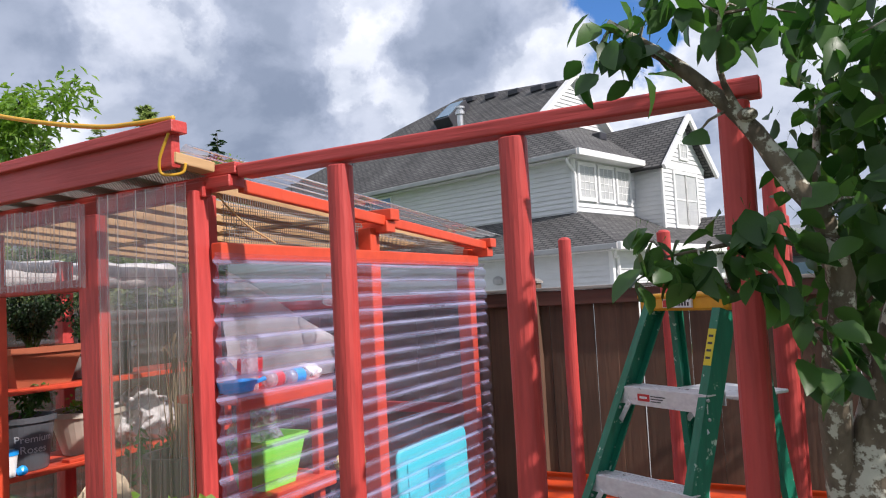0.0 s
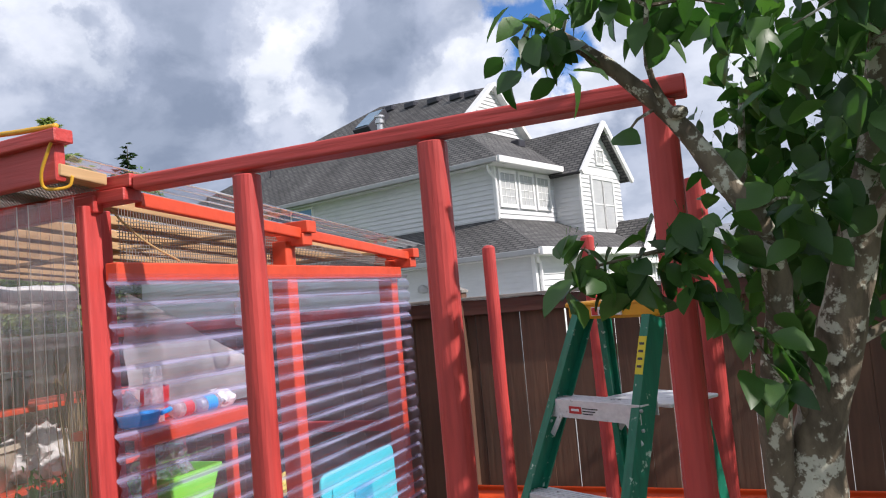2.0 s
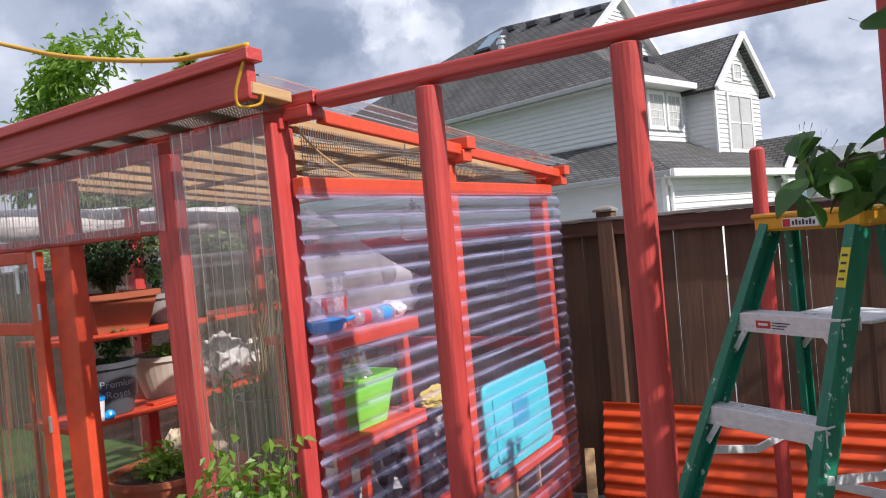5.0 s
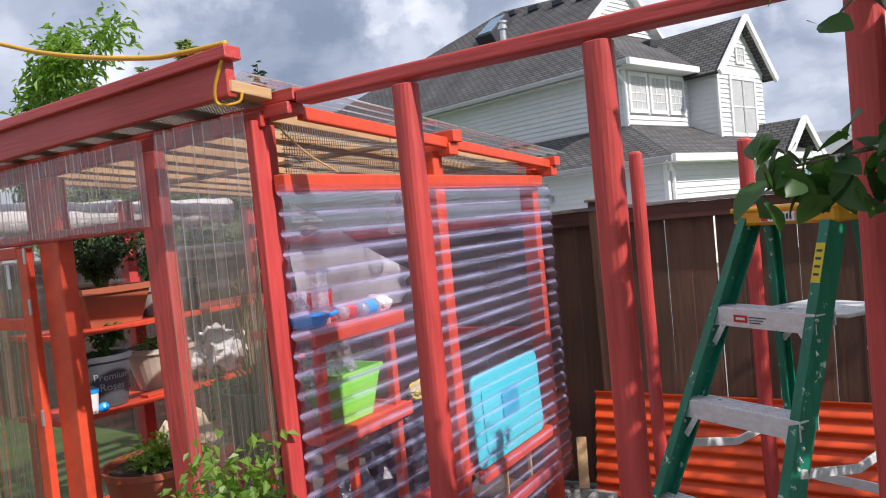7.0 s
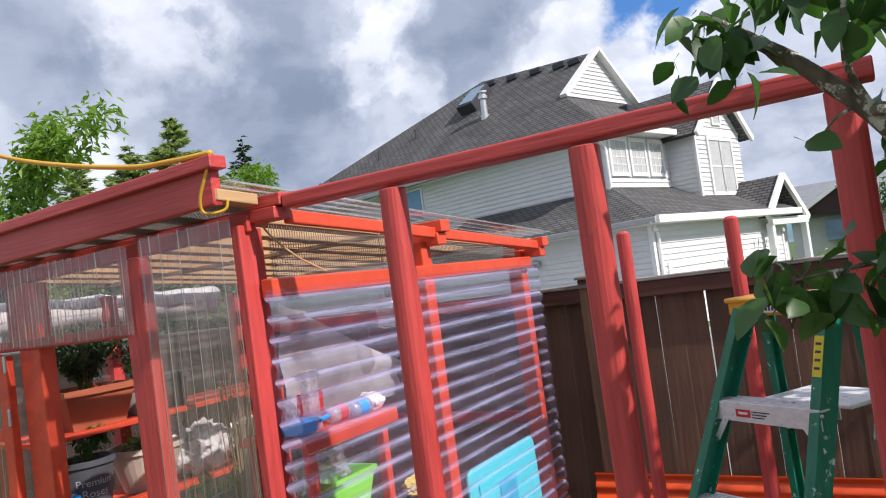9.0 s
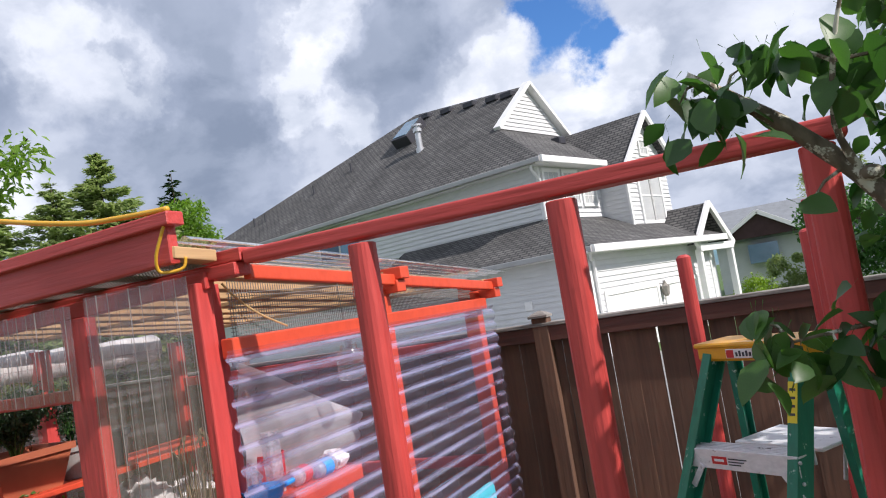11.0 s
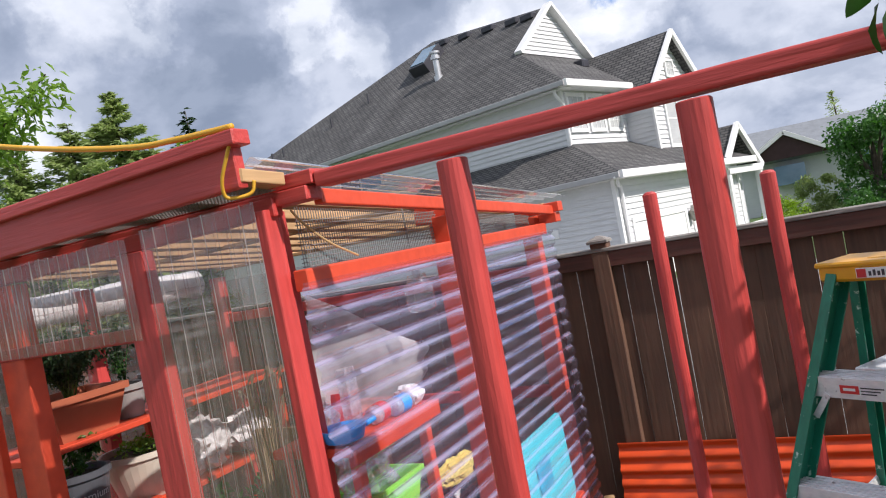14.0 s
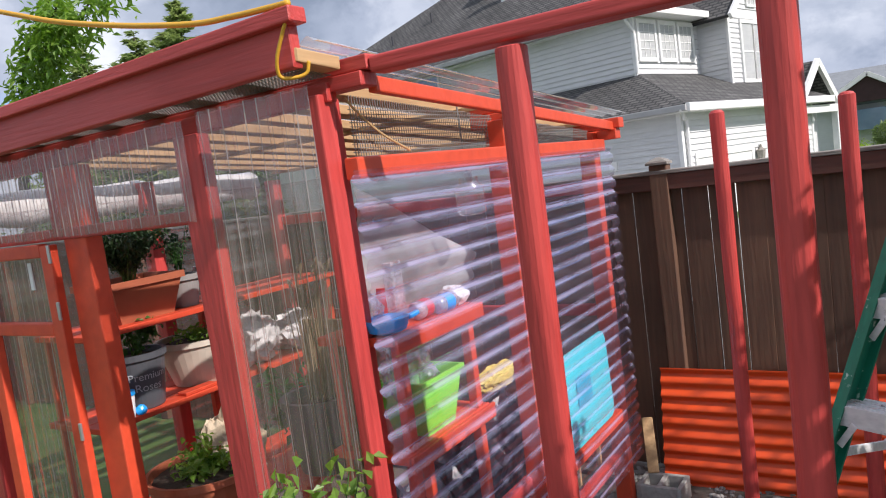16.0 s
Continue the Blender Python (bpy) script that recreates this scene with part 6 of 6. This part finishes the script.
part("jar", lathe([(0.04, 0), (0.055, 0.01), (0.055, 0.10), (0.035, 0.12), (0.035, 0.14)], 20, (-2.03, 2.58, 1.746)), GLASS, jl, smooth=True)
part("socket", lathe([(0.012, 0.125), (0.015, 0.13), (0.015, 0.155), (0.005, 0.16)], 14, (-2.03, 2.58, 1.746)), STEEL, jl)
part("cable", tube([(-2.03, 2.58, 1.90), (-2.035, 2.58, 2.0), (-2.04, 2.58, 2.15)], 0.003, 6), WIRE, jl)
lone("copper_wire", tube(smooth_path([(-2.08, 2.89, 1.70), (-2.08, 2.94, 1.60), (-2.08, 2.935, 1.47), (-2.08, 2.945, 1.38), (-2.08, 2.92, 1.33), (-2.08, 2.90, 1.28), (-2.08, 2.93, 1.25), (-2.08, 2.94, 1.36)], 6), 0.0028, 6), ROPE, "thin tan wire loop tied to the middle post", "wire", (-2.08, 2.9, 1.25))
lone("tan_rope", tube(smooth_path([(-1.99, 1.875, 2.155), (-1.99, 1.92, 2.115), (-1.985, 2.02, 2.05), (-1.985, 2.16, 1.995)], 6), 0.0035, 6), ROPE, "thin tan cord slung under the roof edge", "cord", (-1.99, 2.0, 2.0))
lone("extension_lead", tube(smooth_path([(-1.935, 1.640, 2.372), (-2.02, 1.64, 2.376), (-2.14, 1.645, 2.385), (-2.32, 1.65, 2.405), (-2.69, 1.66, 2.485), (-3.13, 1.68, 2.61), (-3.8, 1.7, 2.86), (-5.2, 1.8, 3.5)], 8), 0.0085, 8), CORD, "yellow extension cord running along the fascia", "cord", (-2.0, 1.64, 2.37), smooth=True)
part("cord_loop", tube(smooth_path([(-1.952, 1.634, 2.325), (-1.965, 1.632, 2.30), (-1.995, 1.633, 2.245), (-2.005, 1.645, 2.205), (-1.985, 1.665, 2.197), (-1.955, 1.690, 2.205), (-1.945, 1.695, 2.235)], 8), 0.005, 8), CORD, gh, "loop of yellow cord tied round the fascia end", smooth=True)

# leafy plant in front of the corner
leafy("garden_plant", "bright green cut-leaved plant growing before the corner", (-2.06, 1.60, 0.60), 0.20, 0.56, 900, 0.042, LEAF_BRIGHT, 16, 61)
pot("plant_pot", "terracotta pot holding the garden plant", (-2.06, 1.60, 0.30), 0.11, 0.14, 0.30, TERRA)
lone("crate", box(-2.22, -1.90, 1.44, 1.76, 0.012, 0.30, 0.008), BROWN, "brown wooden crate under the potted plant", "crate", (-2.06, 1.6, 0.012))


# ---- apple tree by the frame ----
apple = thing("apple_tree", "apple tree with lichen-spotted bark and broad green leaves", "tree", (-0.07, 1.78, 0))
trunk_pts = smooth_path([(-0.07, 1.78, -0.02), (-0.085, 1.77, 0.6), (-0.08, 1.745, 1.2), (-0.066, 1.735, 1.42), (-0.012, 1.70, 1.62), (0.045, 1.68, 1.83), (0.09, 1.66, 2.0), (0.16, 1.62, 2.4), (0.25, 1.6, 2.9)], 5)
rad = [0.078 + (0.058 - 0.078) * min(1, i / 12) if i < 14 else max(0.012, 0.050 - 0.0012 * (i - 14)) for i in range(len(trunk_pts))]
part("trunk", tube(trunk_pts, rad, 14, 0.07), BARK, apple, smooth=True)
BRANCHES = (
    [(-0.10, 1.79, 1.02), (-0.125, 1.76, 1.22), (-0.135, 1.71, 1.42), (-0.125, 1.66, 1.58), (-0.105, 1.60, 1.72), (-0.12, 1.57, 1.85), (-0.18, 1.55, 1.96), (-0.25, 1.55, 2.075), (-0.34, 1.55, 2.18), (-0.42, 1.55, 2.255), (-0.50, 1.53, 2.32)],
    [(-0.11, 1.59, 1.80), (-0.20, 1.54, 1.835), (-0.30, 1.52, 1.83), (-0.41, 1.52, 1.815)],
    [(-0.07, 1.73, 1.45), (-0.10, 1.62, 1.60), (-0.13, 1.55, 1.66), (-0.17, 1.52, 1.66)],
    [(0.03, 1.68, 1.80), (0.10, 1.56, 1.92), (0.12, 1.48, 2.08), (0.10, 1.42, 2.25)],
    [(-0.04, 1.74, 1.5), (-0.10, 1.86, 1.70), (-0.14, 1.95, 1.9), (-0.12, 2.05, 2.2)],
    [(0.05, 1.68, 1.85), (0.20, 1.78, 2.05), (0.40, 1.85, 2.3), (0.6, 1.9, 2.6)],
    [(-0.25, 1.55, 2.075), (-0.28, 1.50, 2.17), (-0.26, 1.46, 2.30), (-0.22, 1.44, 2.42)],
    [(0.0, 1.70, 1.62), (0.10, 1.78, 1.66), (0.24, 1.82, 1.72), (0.38, 1.84, 1.70)],
)
BRANCH_R = (0.036, 0.008, 0.008, 0.012, 0.024, 0.02, 0.008, 0.012)
for pts, r in zip(BRANCHES, BRANCH_R):
    q = smooth_path(pts, 4)
    part("limb", tube(q, [r * (1 - 0.75 * i / len(q)) for i in range(len(q))], 8, 0.08), BARK, apple, smooth=True)
for p in ((-0.115, 1.672, 1.53), (-0.24, 1.53, 2.08)):
    bm = bmesh.new(); bmesh.ops.create_icosphere(bm, subdivisions=2, radius=0.02, matrix=Matrix.Translation(p) @ Matrix.Diagonal((1, 1, 0.7, 1)))
    part("knot", bm, BARK, apple, smooth=True)
LEAVES = [leaf_mesh("leaf", random.uniform(0.066, 0.085), random.uniform(0.040, 0.054), LEAF, random.uniform(0.1, 0.5)) for i in range(7)]
NEAR = (  # centre, spread, leaves
    ((-0.520, 1.52, 2.270), (0.05, 0.05, 0.05), 13), ((-0.455, 1.51, 2.205), (0.05, 0.05, 0.05), 11), ((-0.41, 1.50, 2.30), (0.06, 0.06, 0.05), 15),
    ((-0.33, 1.49, 2.30), (0.06, 0.06, 0.06), 15), ((-0.24, 1.48, 2.28), (0.06, 0.06, 0.07), 16), ((-0.14, 1.47, 2.24), (0.07, 0.06, 0.08), 18),
    ((-0.04, 1.47, 2.18), (0.07, 0.06, 0.09), 18), ((0.07, 1.47, 2.13), (0.07, 0.06, 0.10), 18), ((0.13, 1.50, 1.97), (0.05, 0.05, 0.07), 10),
    ((-0.445, 1.52, 1.850), (0.035, 0.04, 0.03), 8), ((-0.415, 1.51, 1.775), (0.04, 0.04, 0.035), 10), ((-0.34, 1.50, 1.80), (0.05, 0.04, 0.04), 12),
    ((-0.275, 1.50, 1.84), (0.05, 0.04, 0.05), 14), ((-0.21, 1.51, 1.83), (0.05, 0.04, 0.06), 13), ((-0.27, 1.51, 1.76), (0.05, 0.04, 0.04), 9),
    ((-0.155, 1.51, 1.675), (0.04, 0.04, 0.04), 11), ((-0.130, 1.51, 1.60), (0.05, 0.04, 0.03), 11), ((-0.10, 1.53, 1.64), (0.03, 0.03, 0.03), 5),
    ((-0.06, 1.53, 1.90), (0.07, 0.05, 0.07), 14), ((-0.345, 1.515, 2.04), (0.012, 0.02, 0.015), 1), 
)
branch_points = [p for pts in BRANCHES for p in smooth_path(pts, 4)]
for c, s, k in NEAR:
    root = min(branch_points, key=lambda p: (p - Vector(c)).length)
    part("twig", tube([root, root.lerp(Vector(c), 0.55) + Vector((0, 0, 0.012)), Vector(c)], [0.004, 0.003, 0.0015], 5), BARK, apple)
    for i in range(k):
        p = Vector(c) + Vector([max(-1.1, min(1.1, random.gauss(0, 0.62))) * k_ for k_ in s])
        m = leaf_pose(p, random.uniform(0, 6.28), random.uniform(0.2, 1.35), random.uniform(-0.8, 0.8), random.uniform(0.75, 1.15))
        piece("leaf", random.choice(LEAVES), m, apple)
# the rest of the crown, out of close view
verts, faces = [], []
CROWN = (((0.28, 1.75, 2.15), 0.20, 130), ((0.45, 1.9, 2.2), 0.24, 150), ((0.5, 1.6, 2.05), 0.25, 120), ((-0.12, 2.05, 2.10), 0.12, 40), ((0.3, 1.9, 1.75), 0.16, 80), ((0.25, 1.45, 2.2), 0.14, 70), ((0.2, 2.2, 1.95), 0.22, 110), ((0.75, 1.8, 2.0), 0.3, 120), ((-0.03, 2.16, 2.26), 0.13, 50), ((-0.02, 2.16, 2.06), 0.12, 50), ((-0.01, 2.14, 1.88), 0.11, 36), ((0.02, 1.62, 1.95), 0.09, 22), ((0.45, 2.5, 2.45), 0.3, 200), ((0.3, 2.4, 1.85), 0.25, 140), ((0.9, 2.4, 2.3), 0.35, 170), ((0.12, 1.62, 2.28), 0.14, 70))
for c, s, k in CROWN:
    for i in range(k):
        p = Vector(c) + Vector((random.gauss(0, 0.6), random.gauss(0, 0.6), random.gauss(0, 0.6))) * s
        m = leaf_pose(p, random.uniform(0, 6.28), random.uniform(0.0, 1.3), random.uniform(-0.8, 0.8), random.uniform(0.7, 1.15))
        me = random.choice(LEAVES)
        b = len(verts)
        verts += [m @ v.co for v in me.vertices]
        faces += [tuple(b + x for x in f.vertices) for f in me.polygons]
for i in range(1500):
    p = Vector((random.uniform(-0.17, 0.62), random.uniform(1.72, 2.35), random.uniform(1.66, 2.66)))
    if noise.noise(p * 5.5) > 0.16 or p.z < 1.72 + 0.25 * noise.noise(p * 3.1 + Vector((4, 1, 7))):
        continue
    m = leaf_pose(p, random.uniform(0, 6.28), random.uniform(0.1, 1.35), random.uniform(-0.8, 0.8), random.uniform(0.75, 1.2))
    lf = random.choice(LEAVES)
    b = len(verts)
    verts += [m @ v.co for v in lf.vertices]
    faces += [tuple(b + x for x in f.vertices) for f in lf.polygons]
me = bpy.data.meshes.new("crown")
me.from_pydata(verts, [], faces)
me.shade_smooth()
mesh_part("crown", me, LEAF, apple, kind="stuff")

# ---- cherry tree beyond the greenhouse ----
cherry = thing("cherry_tree", "young cherry tree with drooping bright green leaves", "tree", (-11.6, 6.1, 0))
part("trunk", tube(smooth_path([(-11.6, 6.1, 0), (-11.55, 6.1, 1.5), (-11.4, 6.05, 2.6), (-11.1, 6.0, 3.4)], 4), [0.12 - 0.005 * i for i in range(13)], 10, 0.05), BARK_FAR, cherry, smooth=True)
spots = []
for pts in ([(-11.1, 6.0, 3.3), (-10.3, 6.0, 4.05), (-9.5, 6.0, 4.45), (-8.55, 6.0, 4.85)], [(-11.1, 6.0, 3.3), (-10.8, 6.0, 4.1), (-10.4, 6.05, 4.6), (-9.9, 6.1, 5.0)], [(-11.2, 6.0, 3.2), (-11.8, 6.0, 3.6), (-12.2, 6.0, 3.7)], [(-10.3, 6.0, 4.05), (-9.9, 5.95, 4.55), (-9.55, 5.9, 4.75)], [(-11.1, 6.0, 3.0), (-10.5, 5.9, 3.5), (-10.1, 5.9, 3.6)]):
    q = smooth_path(pts, 8)
    part("limb", tube(q, [0.035 * (1 - 0.8 * i / len(q)) for i in range(len(q))], 6), BARK_FAR, cherry)
    for p in q:
        for i in range(34):
            spots.append(p + Vector((random.gauss(0, 0.11), random.gauss(0, 0.13), random.gauss(-0.12, 0.13))))
mesh_part("foliage", scatter_leaves(spots, 0.15, 0.9, 0.36), LEAF_BRIGHT, cherry)

# ---- fence boards, one by one ----
boards = []
for k in range(4):
    bm = box(-0.069, 0.069, -0.009, 0.009, 0.03, 1.76 + 0.002 * k, 0.003)
    me = bpy.data.meshes.new("fence_board"); bm.to_mesh(me); bm.free(); me.materials.append(FENCE); boards.append(me)
x = -13.9
while x < 7.4:
    m = Matrix.Translation((x, FY + random.uniform(-0.002, 0.002), random.uniform(-0.01, 0.0))) @ Euler((0, random.uniform(-0.004, 0.004), random.uniform(-0.02, 0.02))).to_matrix().to_4x4()
    piece("fence_board", random.choice(boards), m, fence)
    x += 0.1382 + random.choice((0.0006, 0.0022, 0.003, 0.0036, 0.0042))
